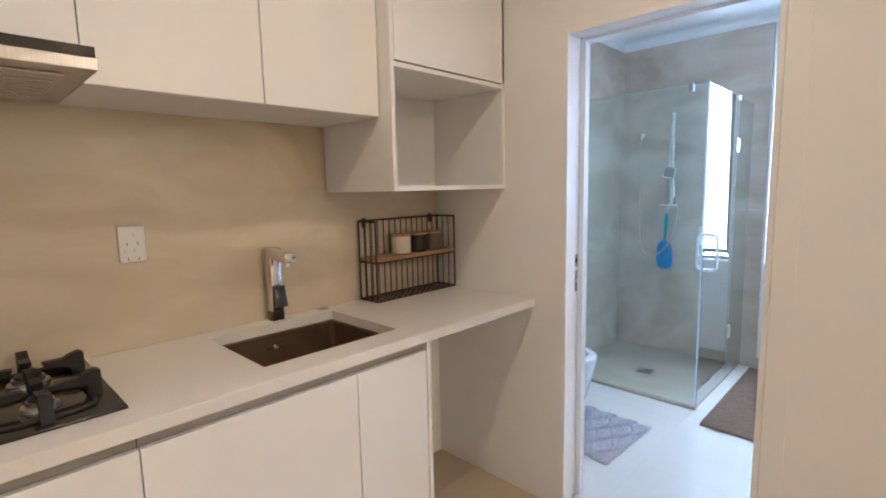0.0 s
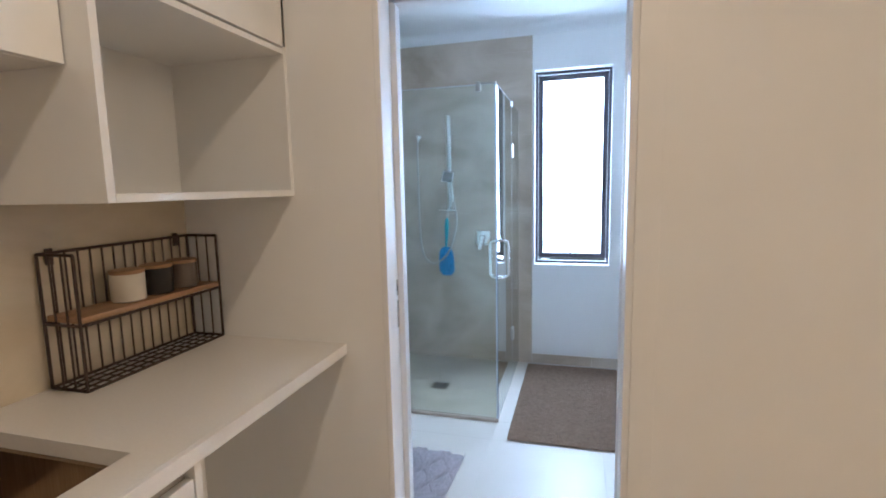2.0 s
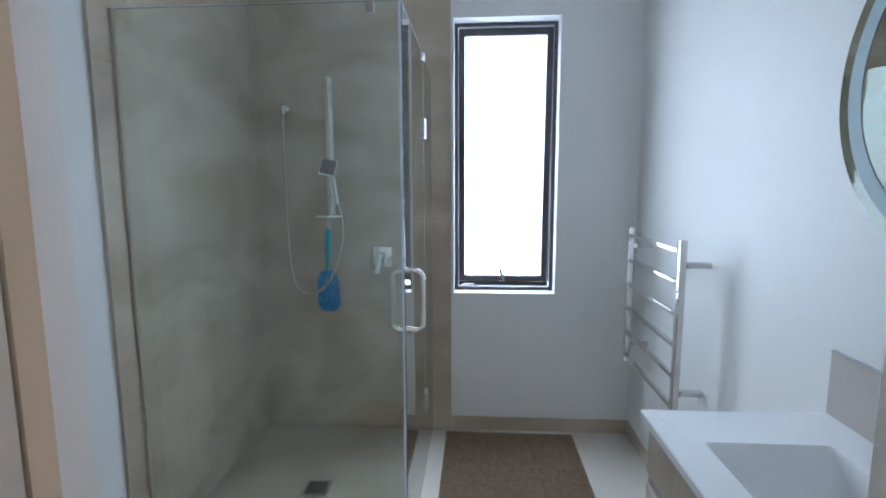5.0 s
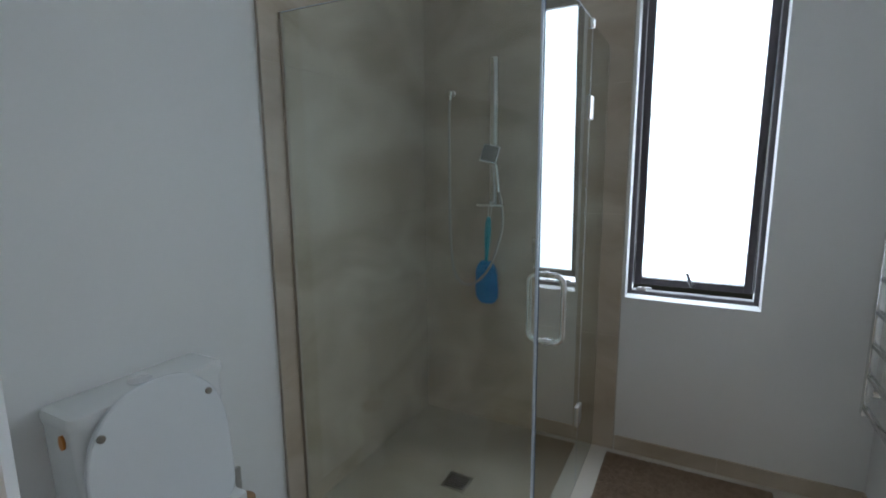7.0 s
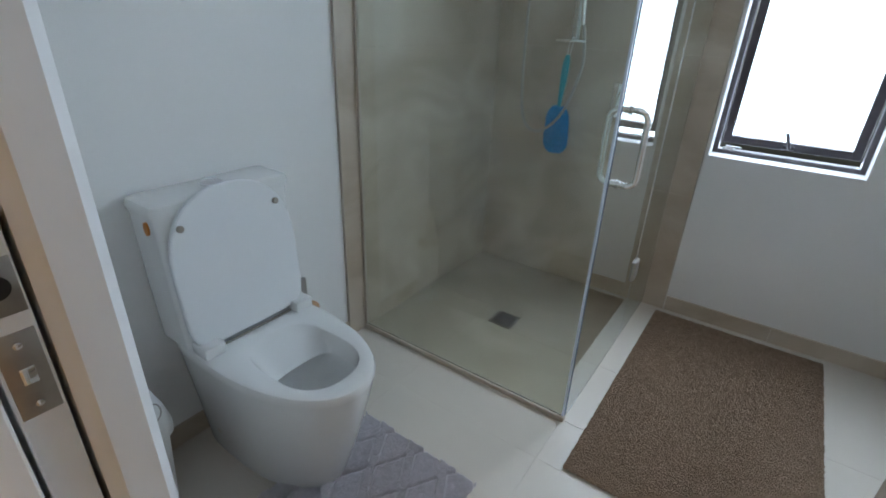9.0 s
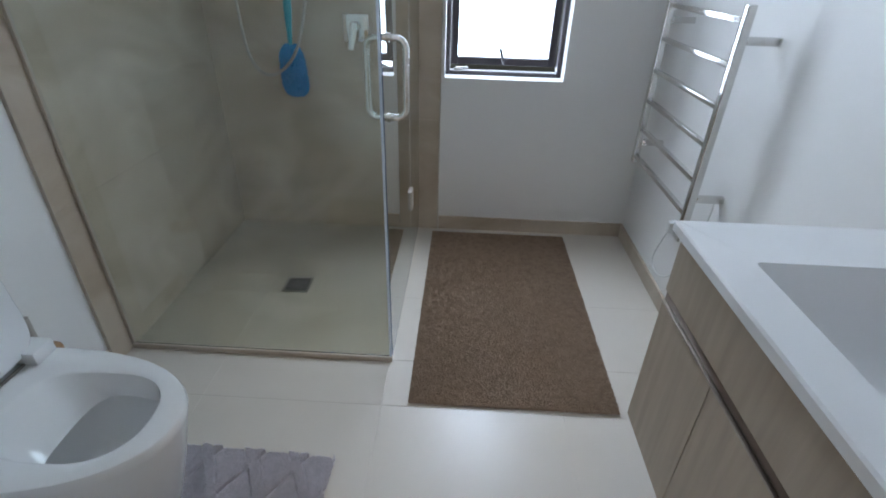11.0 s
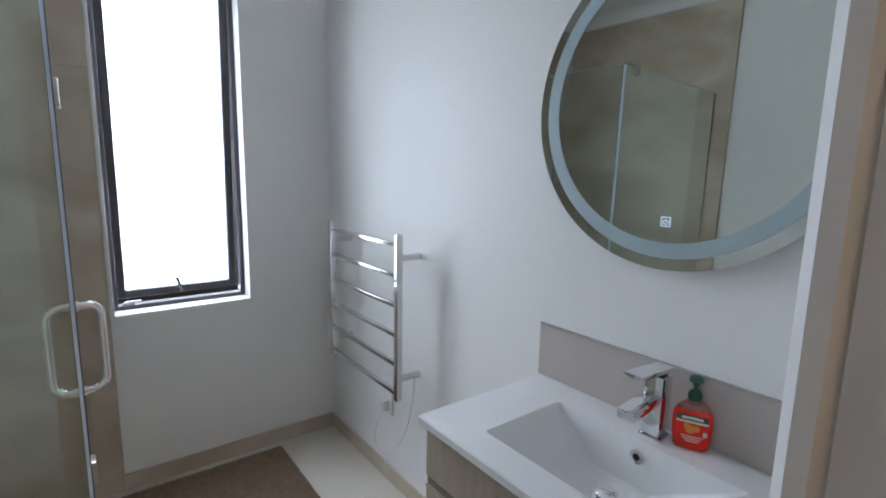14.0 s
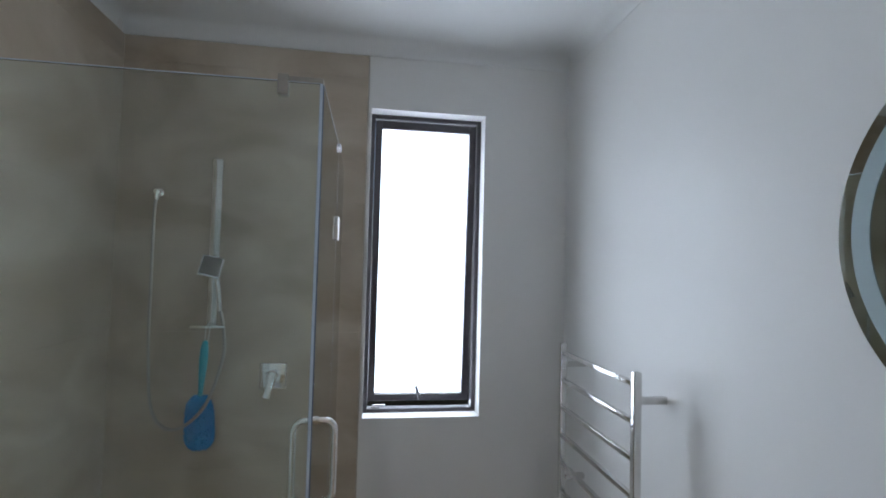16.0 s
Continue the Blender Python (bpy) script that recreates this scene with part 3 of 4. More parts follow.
def egg(length, half, back, z, n=40, square=2.6):
    """A D-shaped outline: straight back at x = back, round front at x = length."""
    pts = []
    for k in range(n):
        a = 2 * math.pi * k / n
        c, s = math.cos(a), math.sin(a)
        mid = back + (length - back) * 0.42
        if c >= 0:
            x = mid + (length - mid) * abs(c) ** 0.95
            y = half * math.copysign(abs(s) ** 0.92, s)
        else:
            x = mid - (mid - back) * abs(c) ** (2 / 4.5)
            y = half * math.copysign(abs(s) ** (2 / 4.5), s)
        pts.append(Vector((x, y, z)))
    return pts


rings = [egg(0.515, 0.143, 0.0, 0.0), egg(0.525, 0.148, 0.0, 0.03), egg(0.572, 0.164, 0.0, 0.17), egg(0.614, 0.183, 0.0, 0.32), egg(0.633, 0.193, 0.0, 0.40), egg(0.637, 0.195, 0.0, 0.420), egg(0.633, 0.192, 0.0, 0.429), egg(0.623, 0.185, 0.0, 0.433)]


def inner(back, front, half, z):
    """Opening of the bowl round x = 0.432, its rear lip sloping forward."""
    n, pts = 40, []
    for k in range(n):
        a = 2 * math.pi * k / n
        c, s = math.cos(a), math.sin(a)
        e = 0.85 if c > 0 else 0.62
        pts.append(Vector((0.440 + (front if c > 0 else back) * math.copysign(abs(c) ** e, c), half * math.copysign(abs(s) ** e, s), z)))
    return pts


rings += [inner(0.185, 0.142, 0.124, 0.433), inner(0.176, 0.136, 0.118, 0.429), inner(0.130, 0.133, 0.115, 0.406), inner(0.088, 0.132, 0.114, 0.376), inner(0.070, 0.132, 0.114, 0.362), inner(0.098, 0.136, 0.120, 0.356), inner(0.098, 0.128, 0.112, 0.31), inner(0.075, 0.085, 0.075, 0.25), inner(0.05, 0.045, 0.045, 0.235)]
part("bowl", loft(rings), CERAMIC, toilet, "glossy white bowl pan")
bm = bmesh.new()
prof = [rounded_rect(0.079, 0.0, 0.078, 0.188, 0.02, 0.43), rounded_rect(0.077, 0.0, 0.076, 0.195, 0.02, 0.60), rounded_rect(0.076, 0.0, 0.075, 0.200, 0.02, 0.828)]
part("cistern", loft(prof), CERAMIC, toilet, "glossy white cistern")
prof = [rounded_rect(0.079, 0.0, 0.077, 0.205, 0.022, 0.830), rounded_rect(0.079, 0.0, 0.078, 0.207, 0.022, 0.846), rounded_rect(0.079, 0.0, 0.074, 0.203, 0.02, 0.860), rounded_rect(0.079, 0.0, 0.06, 0.19, 0.02, 0.863)]
part("cistern_lid", loft(prof), CERAMIC, toilet, "white cistern lid")
bm = lathe([(0.03, 0.8625), (0.03, 0.868), (0.027, 0.870)], (0.08, 0, 0), 24)
part("flush_button", bm, CHROME, toilet, "round chrome flush button")


def lid_ring(y, grow=0.0):
    """Outline of the raised lid, hinge line at z = 0, round top."""
    pts, n = [], 36
    for k in range(n):
        a = 2 * math.pi * k / n
        c, s = math.cos(a), math.sin(a)
        if s >= 0:
            pts.append(Vector((y, (0.190 + grow) * math.copysign(abs(c) ** 0.85, c), 0.24 + (0.215 + grow) * abs(s) ** 0.9)))
        else:
            pts.append(Vector((y, (0.190 + grow) * math.copysign(abs(c) ** 0.3, c), 0.24 - (0.225 + grow) * abs(s) ** 0.3)))
    return pts


lid = part("lid", loft([lid_ring(0.0, -0.004), lid_ring(0.004), lid_ring(0.014), lid_ring(0.018, -0.004)]), SEAT, toilet, "raised smooth white lid")
lid.matrix_local = pose(0.196, -0.012, 0.436, 0, -5.5, 0)
for y in (-0.146, 0.140):
    bm = lathe([(0.0095, 0.018), (0.0095, 0.024), (0.007, 0.026)], (0, y, 0.366), 14, "x")
    part("buffer", bm, BRASSY, lid, "small grey rubber buffer")
for y in (-0.157, 0.152):
    bm = box((0.168, y - 0.031, 0.434), (0.240, y + 0.031, 0.470), 0.005, 2)
    part("hinge", bm, CERAMIC, toilet, "white plastic hinge block")
part("hinge_bar", tube([(0.206, -0.128, 0.4375), (0.206, 0.123, 0.4375)], 0.004, 8), BRASSY, toilet)
bm = lathe([(0.014, -0.2065), (0.014, -0.2005)], (0.105, 0, 0.797), 20, "y")
bmesh.ops.scale(bm, vec=(0.75, 1, 1.3), space=Matrix.Translation((-0.105, 0, -0.797)), verts=bm.verts)
part("sticker", bm, STICKER, toilet, "small orange rating sticker")
part("fixing_cap", lathe([(0.009, -0.158), (0.009, -0.148)], (0.16, 0, 0.11), 14, "y"), BRASSY, toilet)

tbrush = thing("toilet_brush", "toilet brush with steel handle in a wooden-lidded pot", "toilet brush", where=(-1.555, 3.0, 0))
part("pot", lathe([(0.045, 0.0), (0.048, 0.01), (0.048, 0.30), (0.046, 0.305)]), PLASTIC, tbrush)
part("collar", lathe([(0.05, 0.305), (0.05, 0.32), (0.012, 0.325)]), OAK, tbrush, "wooden collar")
part("handle", tube([(0, 0, 0.325), (0, 0, 0.44)], 0.010, 12), STEEL, tbrush, "steel handle")

bin_ = thing("waste_bin", "small white plastic swing-lid bin beside the toilet", "waste bin", where=(-1.515, 2.325, 0))
prof = [rounded_rect(0, 0, 0.085, 0.072, 0.03, 0.0), rounded_rect(0, 0, 0.09, 0.077, 0.03, 0.02), rounded_rect(0, 0, 0.108, 0.092, 0.035, 0.285), rounded_rect(0, 0, 0.100, 0.085, 0.03, 0.287)]
part("bucket", loft(prof), PLASTIC, bin_, "tapered white bucket")
prof = [rounded_rect(0, 0, 0.116, 0.10, 0.035, 0.27), rounded_rect(0, 0, 0.118, 0.102, 0.035, 0.30), rounded_rect(0, 0, 0.105, 0.095, 0.035, 0.345), rounded_rect(0, 0, 0.07, 0.085, 0.03, 0.378), rounded_rect(0, 0, 0.03, 0.075, 0.02, 0.385)]
part("hood", loft(prof), PLASTIC, bin_, "white domed hood")
bm = bmesh.new()
pts = [(0.11, -0.06, 0.335), (0.11, 0.06, 0.335), (0.085, 0.065, 0.372), (0.085, -0.065, 0.372)]
add_tube(bm, smooth_path(pts, 5, True), 0.0016, 6, True)
part("flap_seam", bm, BRASSY, bin_, "thin dark flap seam")

# ---------------------------------------------------------------- mats
def pile_mat(name, label, x0, y0, x1, y1, h, material, count, ridge=None, seed=1, turn=0.0):
    """A woven base with thousands of leaning tufts."""
    r = random.Random(seed)
    base = thing(name, label, "bath mat", where=((x0 + x1) / 2, (y0 + y1) / 2, 0.0))
    base.rotation_euler[2] = radians(turn)
    hx, hy = (x1 - x0) / 2, (y1 - y0) / 2
    part("backing", box((-hx + 0.007, -hy + 0.007, 0.0005), (hx - 0.007, hy - 0.007, h * 0.4), 0.002), material, base)
    verts, faces = [], []
    nx = int(math.sqrt(count * hx / hy))
    ny = int(count / nx)
    for i in range(nx):
        for j in range(ny):
            u = -hx + 2 * hx * (i + r.uniform(0.1, 0.9)) / nx
            v = -hy + 2 * hy * (j + r.uniform(0.1, 0.9)) / ny
            z = h * r.uniform(0.8, 1.15) * (ridge(u, v) if ridge else 1.0)
            s = 1.05 * hx / nx
            a = r.uniform(0, 6.28)
            lx, ly = r.uniform(-0.5, 0.5) * s, r.uniform(-0.5, 0.5) * s
            b = len(verts)
            for k in range(4):
                verts.append((u + 1.3 * s * math.cos(a + k * 1.571), v + 1.3 * s * math.sin(a + k * 1.571), h * 0.35))
            for k in range(4):
                verts.append((u + lx + 0.75 * s * math.cos(a + k * 1.571), v + ly + 0.75 * s * math.sin(a + k * 1.571), z))
            for k in range(4):
                faces.append((b + k, b + (k + 1) % 4, b + 4 + (k + 1) % 4, b + 4 + k))
            faces.append((b + 4, b + 5, b + 6, b + 7))
    me = bpy.data.meshes.new("pile")
    me.from_pydata(verts, [], faces)
    me.materials.append(material)
    ob = new("tuft_layer", me)
    ob.parent = base
    tagged(ob, kind="stuff")
    return base


pile_mat("bath_rug", "rectangular brown short pile bath rug on tiles", -0.572, 3.18, 0.126, 4.372, 0.014, RUG, 44000, seed=2)


def diamonds(u, v):
    p, q = (u * 0.95 + v * 0.55) / 0.125, (u * 0.95 - v * 0.55) / 0.125
    d = min(abs(p - round(p)), abs(q - round(q)))
    return 1.8 if d < 0.10 else 0.42 if d < 0.16 else 1.0


pile_mat("bath_mat", "pale grey tufted bath mat with raised diamond pattern", -1.245, 2.45, -0.77, 2.965, 0.012, GREYMAT, 30000, diamonds, 5, -2)

# ---------------------------------------------------------------- vanity
vanity = thing("vanity_cabinet", "wall-hung vanity cabinet in pale grey oak laminate", "vanity")
VX, VY0, VY1 = 0.018, BY + 0.006, 2.932
part("side_panel", box((VX + 0.022, VY1 - 0.016, 0.296), (BE - 0.002, VY1, VT - 0.027), 0.001), LAMINATE, vanity, "", False)
part("side_panel", box((VX + 0.022, VY0, 0.296), (BE - 0.002, VY0 + 0.016, VT - 0.027), 0.001), LAMINATE, vanity, "", False)
part("base_panel", box((VX + 0.022, VY0 + 0.016, 0.296), (BE - 0.002, VY1 - 0.016, 0.312)), LAMINATE, vanity, "", False)
part("top_front", box((VX, VY0, 0.678), (VX + 0.021, VY1, VT - 0.027), 0.001), LAMINATE, vanity, "plain laminate top rail", False)
part("handle_rail", box((VX + 0.004, VY0, 0.652), (VX + 0.0215, VY1, 0.677), 0.002), PULL, vanity, "recessed aluminium finger-pull rail")
part("handle_lip", box((VX - 0.002, VY0, 0.6485), (VX + 0.004, VY1, 0.6535), 0.001), BRASSY, vanity)
ys = [VY0, 2.430, 2.682, VY1]
for a, b in zip(ys, ys[1:]):
    part("door", box((VX, a + 0.0012, 0.296), (VX + 0.02, b - 0.0012, 0.648), 0.001), LAMINATE, vanity, "laminate cabinet door", False)

basin = thing("vanity_basin", "glossy white moulded vanity top with rectangular basin", "basin")
VX0 = 0.0
X0, X1, Y0, Y1 = VX0, BE - 0.001, BY + 0.004, 2.946
bx0, bx1, by0, by1 = 0.083, 0.345, 2.330, 2.792


def ring4(cx0, cx1, cy0, cy1, r, z, n=6):
    return rounded_rect((cx0 + cx1) / 2, (cy0 + cy1) / 2, (cx1 - cx0) / 2, (cy1 - cy0) / 2, r, z, n)


prof = [ring4(X0 + 0.004, X1, Y0, Y1 - 0.004, 0.002, VT - 0.026), ring4(X0, X1, Y0, Y1, 0.004, VT - 0.022), ring4(X0, X1, Y0, Y1, 0.004, VT - 0.004), ring4(X0 + 0.004, X1, Y0, Y1 - 0.004, 0.004, VT),
        ring4(bx0, bx1, by0, by1, 0.010, VT), ring4(bx0 + 0.003, bx1 - 0.002, by0 + 0.004, by1 - 0.005, 0.012, VT - 0.006), ring4(bx0 + 0.012, bx1 - 0.006, by0 + 0.085, by1 - 0.045, 0.03, VT - 0.062),
        ring4(bx0 + 0.030, bx1 - 0.014, by0 + 0.150, by1 - 0.090, 0.05, VT - 0.108), ring4(bx0 + 0.05, bx1 - 0.03, by0 + 0.17, by1 - 0.115, 0.05, VT - 0.118), ring4(bx0 + 0.10, bx1 - 0.06, by0 + 0.20, by1 - 0.2, 0.02, VT - 0.124)]
part("basin_top", loft(prof, False, True), VTOP, basin, "one-piece white basin top")
WXc, WYc = 0.257, 2.576
bm = lathe([(0.030, 0), (0.030, 0.003), (0.024, 0.004)], (WXc, WYc, VT - 0.123), 28)
waste = part("waste_ring", bm, CHROME, basin, "chrome waste ring")
part("waste_plug", lathe([(0.0235, 0.015), (0.0255, 0.017), (0.0255, 0.021), (0.020, 0.026), (0.008, 0.028)], (WXc, WYc, VT - 0.123), 28), CHROME, waste, "domed chrome pop-up plug")
# Black drum paints the shade under the raised plug.
part("waste_gap_shade", lathe([(0.021, 0.0041), (0.021, 0.0149)], (WXc, WYc, VT - 0.123), 24), BLACK, waste, "black filler for the shade below the raised plug")
bm = lathe([(0.017, 0.0), (0.017, -0.006), (0.0085, -0.007), (0.0085, -0.001)], (bx1 - 0.006, 2.556, VT - 0.036), 22, "x")
ov = part("overflow_ring", bm, CHROME, basin, "chrome overflow ring")
part("overflow_hole", lathe([(0.0085, -0.0075), (0.0085, -0.0078)], (bx1 - 0.006, 2.556, VT - 0.036), 18, "x"), BLACK, ov)

tap = thing("basin_tap", "square chrome basin mixer tap with flat lever", "tap", where=(0.394, 2.552, VT))
part("base_plate", box((-0.026, -0.026, 0.0), (0.026, 0.026, 0.006), 0.002), CHROME, tap)
bm = box((-0.022, -0.022, 0.006), (0.022, 0.022, 0.150), 0.003)
part("column", bm, CHROME, tap)
bm = box((-0.130, -0.020, 0.086), (-0.018, 0.020, 0.110), 0.003)
bmesh.ops.rotate(bm, cent=(-0.02, 0, 0.095), matrix=Matrix.Rotation(radians(-6), 3, "Y"), verts=bm.verts)
part("spout", bm, CHROME, tap, "flat square spout")
part("neck", lathe([(0.017, 0.150), (0.017, 0.156)], (0, 0, 0), 20), BLACK, tap)
bm = box((-0.115, -0.021, 0.0), (0.024, 0.021, 0.012), 0.003)
lever = part("lever", bm, CHROME, tap, "flat chrome lever")
lever.matrix_local = pose(0, 0, 0.157, 0, 4, 0)

soap = thing("soap_bottle", "clear pump bottle of red hand soap, green top", "soap bottle", where=(0.413, 2.478, VT + 0.001))
soap.rotation_euler[2] = radians(24)
soap.scale = (0.87, 0.87, 0.92)


def oval(hx, hy, z, n=28, e=0.72):
    return [Vector((hx * math.copysign(abs(math.cos(2 * math.pi * k / n)) ** e, math.cos(2 * math.pi * k / n)), hy * math.copysign(abs(math.sin(2 * math.pi * k / n)) ** e, math.sin(2 * math.pi * k / n)), z)) for k in range(n)]


part("liquid_body", loft([oval(0.018, 0.036, 0.0), oval(0.022, 0.041, 0.006), oval(0.024, 0.045, 0.03), oval(0.0245, 0.0465, 0.06), oval(0.023, 0.044, 0.088), oval(0.0205, 0.038, 0.099)]), RED, soap, "bright red soap filled bottle")
part("shoulder", loft([oval(0.0205, 0.038, 0.0995), oval(0.018, 0.030, 0.108), oval(0.015, 0.018, 0.115, e=1), oval(0.013, 0.013, 0.122, e=1)]), CLEAR, soap, "clear bottle shoulder")
bm = lathe([(0.0155, 0.120), (0.0165, 0.123), (0.0165, 0.136), (0.012, 0.142), (0.007, 0.146)], (0, 0, 0), 24)
part("collar", bm, GREEN, soap, "dark green screw collar")
part("stem", lathe([(0.0045, 0.145), (0.0045, 0.168)], (0, 0, 0), 14), GREEN, soap)
bm = box((-0.034, -0.008, 0.164), (0.014, 0.008, 0.174), 0.004, 3)
add_lathe(bm, [(0.011, 0.164), (0.0165, 0.166), (0.0165, 0.174), (0.012, 0.178)], (0, 0, 0), 20)
part("pump_head", bm, GREEN, soap, "dark green pump head")


def on_front(y, half=0.0465, depth=0.0245, e=0.72):
    s = max(-1, min(1, y / half))
    u = abs(s) ** (1 / e)
    c = math.sqrt(max(0, 1 - u * u))
    return -depth * c ** e


def label_patch(y0, y1, z0, z1, off, bow=0.0, n=10):
    bm = bmesh.new()
    rows = []
    for k in range(n + 1):
        y = y0 + (y1 - y0) * k / n
        x = on_front(y) - off
        w = bow * (1 - (2 * k / n - 1) ** 2)
        rows.append((bm.verts.new((x, y, z0 + w)), bm.verts.new((x, y, z1 + w)), bm.verts.new((x + 0.0006, y, z0 + w)), bm.verts.new((x + 0.0006, y, z1 + w))))
    for a, b in zip(rows, rows[1:]):
        bm.faces.new((a[0], b[0], b[1], a[1]))
        bm.faces.new((a[1], b[1], b[3], a[3]))
        bm.faces.new((a[2], b[2], b[0], a[0]))
    return bm


part("label_band", label_patch(-0.036, 0.036, 0.074, 0.088, 0.0008, 0.002), LABEL_GREEN, soap, "dark green label band", False)
part("brand_bar", label_patch(-0.024, 0.024, 0.0785, 0.0845, 0.0018, 0.002), LABEL, soap, "pale bar on the band", False)
part("label_stripe", label_patch(-0.036, 0.036, 0.0685, 0.0735, 0.0008, 0.002), LABEL, soap, "cream label stripe", False)
bm = bmesh.new()
for cy, cz, r in ((0.004, 0.055, 0.011), (-0.01, 0.058, 0.008), (0.012, 0.062, 0.007)):
    add_lathe(bm, [(r, -0.0268), (r, -0.0256)], (0, cy, cz), 16, "x")
part("fruit_print", bm, LABEL_ORANGE, soap, "orange fruit print", False)
for k, (a, b) in enumerate(((-0.026, 0.024), (-0.022, 0.02), (-0.018, 0.014))):
    part("text_bar", label_patch(a, b, 0.036 - 0.006 * k, 0.0378 - 0.006 * k, 0.0012), LABEL, soap, "", False)
bm = bmesh.new()
add_lathe(bm, [(0.0065, -0.0225), (0.0065, -0.0205)], (0, -0.029, 0.046), 16, "x")
part("seal_print", bm, LABEL, soap, "small round seal", False)

mirror = thing("round_mirror", "round frameless mirror with frosted light ring", "mirror", where=(BE - 0.032, 2.585, 1.597))
mirror.rotation_euler = (0, radians(0.85), radians(0.8))
MR = 0.375
part("mirror_body", lathe([(MR - 0.06, 0.03), (MR - 0.06, 0.008), (MR - 0.004, 0.006)], (0, 0, 0), 96, "x"), ALU_LIGHT, mirror, "shallow metal backing")
part("mirror_glass", lathe([(MR, 0.0055), (MR, 0.0)], (0, 0, 0), 128, "x"), MIRROR, mirror, "silvered mirror glass")
bm = bmesh.new()
inn, out = [], []
for k in range(128):
    a = 2 * math.pi * k / 128
    for r, lst in ((MR - 0.062, inn), (MR - 0.027, out)):
        lst.append((bm.verts.new((-0.0016, r * math.cos(a), r * math.sin(a))), bm.verts.new((-0.0009, r * math.cos(a), r * math.sin(a)))))
for k in range(128):
    j = (k + 1) % 128
    bm.faces.new((inn[k][0], inn[j][0], out[j][0], out[k][0]))
    bm.faces.new((out[k][0], out[j][0], out[j][1], out[k][1]))
    bm.faces.new((inn[j][0], inn[k][0], inn[k][1], inn[j][1]))
part("frosted_ring", bm, FROST, mirror, "pale blue frosted ring", False)
bm = bmesh.new()
by_, bz_ = -0.005, -0.266
for a, b in (((-0.011, -0.011), (0.011, -0.009)), ((-0.011, 0.009), (0.011, 0.011)), ((-0.011, -0.009), (-0.009, 0.009)), ((0.009, -0.009), (0.011, 0.009)), ((-0.001, 0.0), (0.001, 0.0065))):
    add_box(bm, (-0.0016, by_ + a[0], bz_ + a[1]), (-0.0009, by_ + b[0], bz_ + b[1]))
arc = [(-0.0014, by_ + 0.0052 * math.sin(radians(a)), bz_ - 0.0005 + 0.0052 * math.cos(radians(a))) for a in range(40, 321, 20)]
add_tube(bm, arc, 0.0009, 6)
part("touch_button", bm, LAMP_ICON, mirror, "small lit power icon", False)

bm = box((BE - 0.009, BY + 0.004, VT + 0.001), (BE - 0.0005, 2.948, VT + 0.155), 0.0006)
tagged(link_bm("splashback", bm, vary(mat("vanity_splash_tile", (0.52, 0.455, 0.415), 0.35), (0.46, 0.40, 0.362), 5, 7, bump=0.04, bump_scale=100)), "low taupe tile splashback behind the basin", "splashback", "", "structure")
bm = box((BE - 0.0105, BY + 0.004, VT + 0.156), (BE - 0.0005, 2.9495, VT + 0.159))
tagged(link_bm("trim_splashback", bm, ALU_LIGHT), "thin bright metal edge trim of the splashback", "trim", "", "structure")

# ---------------------------------------------------------------- towel rail, socket and cord
tr = thing("heated_towel_rail", "polished steel heated towel rail with six bars", "towel rail")
TX = 0.345
tya, tyb, tz0, tz1 = 3.590, 4.190, 0.516, 1.190
for y in (tya, tyb):
    part("upright", box((TX - 0.0125, y - 0.0125, tz0), (TX + 0.0125, y + 0.0125, tz1), 0.0015), POLISHED, tr, "square steel upright")
for k in range(6):
    z = tz1 - 0.040 - k * 0.1205
    part("bar", box((TX - 0.012, tya + 0.0125, z - 0.008), (TX + 0.006, tyb - 0.0125, z + 0.008), 0.0015), POLISHED, tr, "flat steel bar")
for y in (tya, tyb):
    for z in (1.098, 0.605):
        part("wall_arm", box((TX + 0.0125, y - 0.011, z - 0.011), (BE, y + 0.011, z + 0.011), 0.0015), POLISHED, tr, "square steel wall arm")
sock = thing("wall_socket", "white wall socket with plug below the towel rail", "socket")
part("plate", box((BE - 0.009, 3.79, 0.33), (BE, 3.865, 0.445), 0.003), PLASTIC, sock)
part("plug", box((BE - 0.045, 3.812, 0.352), (BE - 0.009, 3.845, 0.40), 0.006), PLASTIC, sock, "white plug")
cord = thing("power_cord", "thin white power cord looping from towel rail to socket", "cord")
pts = smooth_path([(BE - 0.02, 3.602, 0.60), (BE - 0.02, 3.60, 0.53), (BE - 0.022, 3.64, 0.36), (BE - 0.025, 3.74, 0.20), (BE - 0.03, 3.85, 0.145), (BE - 0.03, 3.91, 0.18), (BE - 0.028, 3.88, 0.28), (BE - 0.03, 3.835, 0.36)], 8)
part("cable", tube(pts, 0.0032, 8), PLASTIC, cord)

# ---------------------------------------------------------------- kitchen base units
CF = -0.928   # door fronts
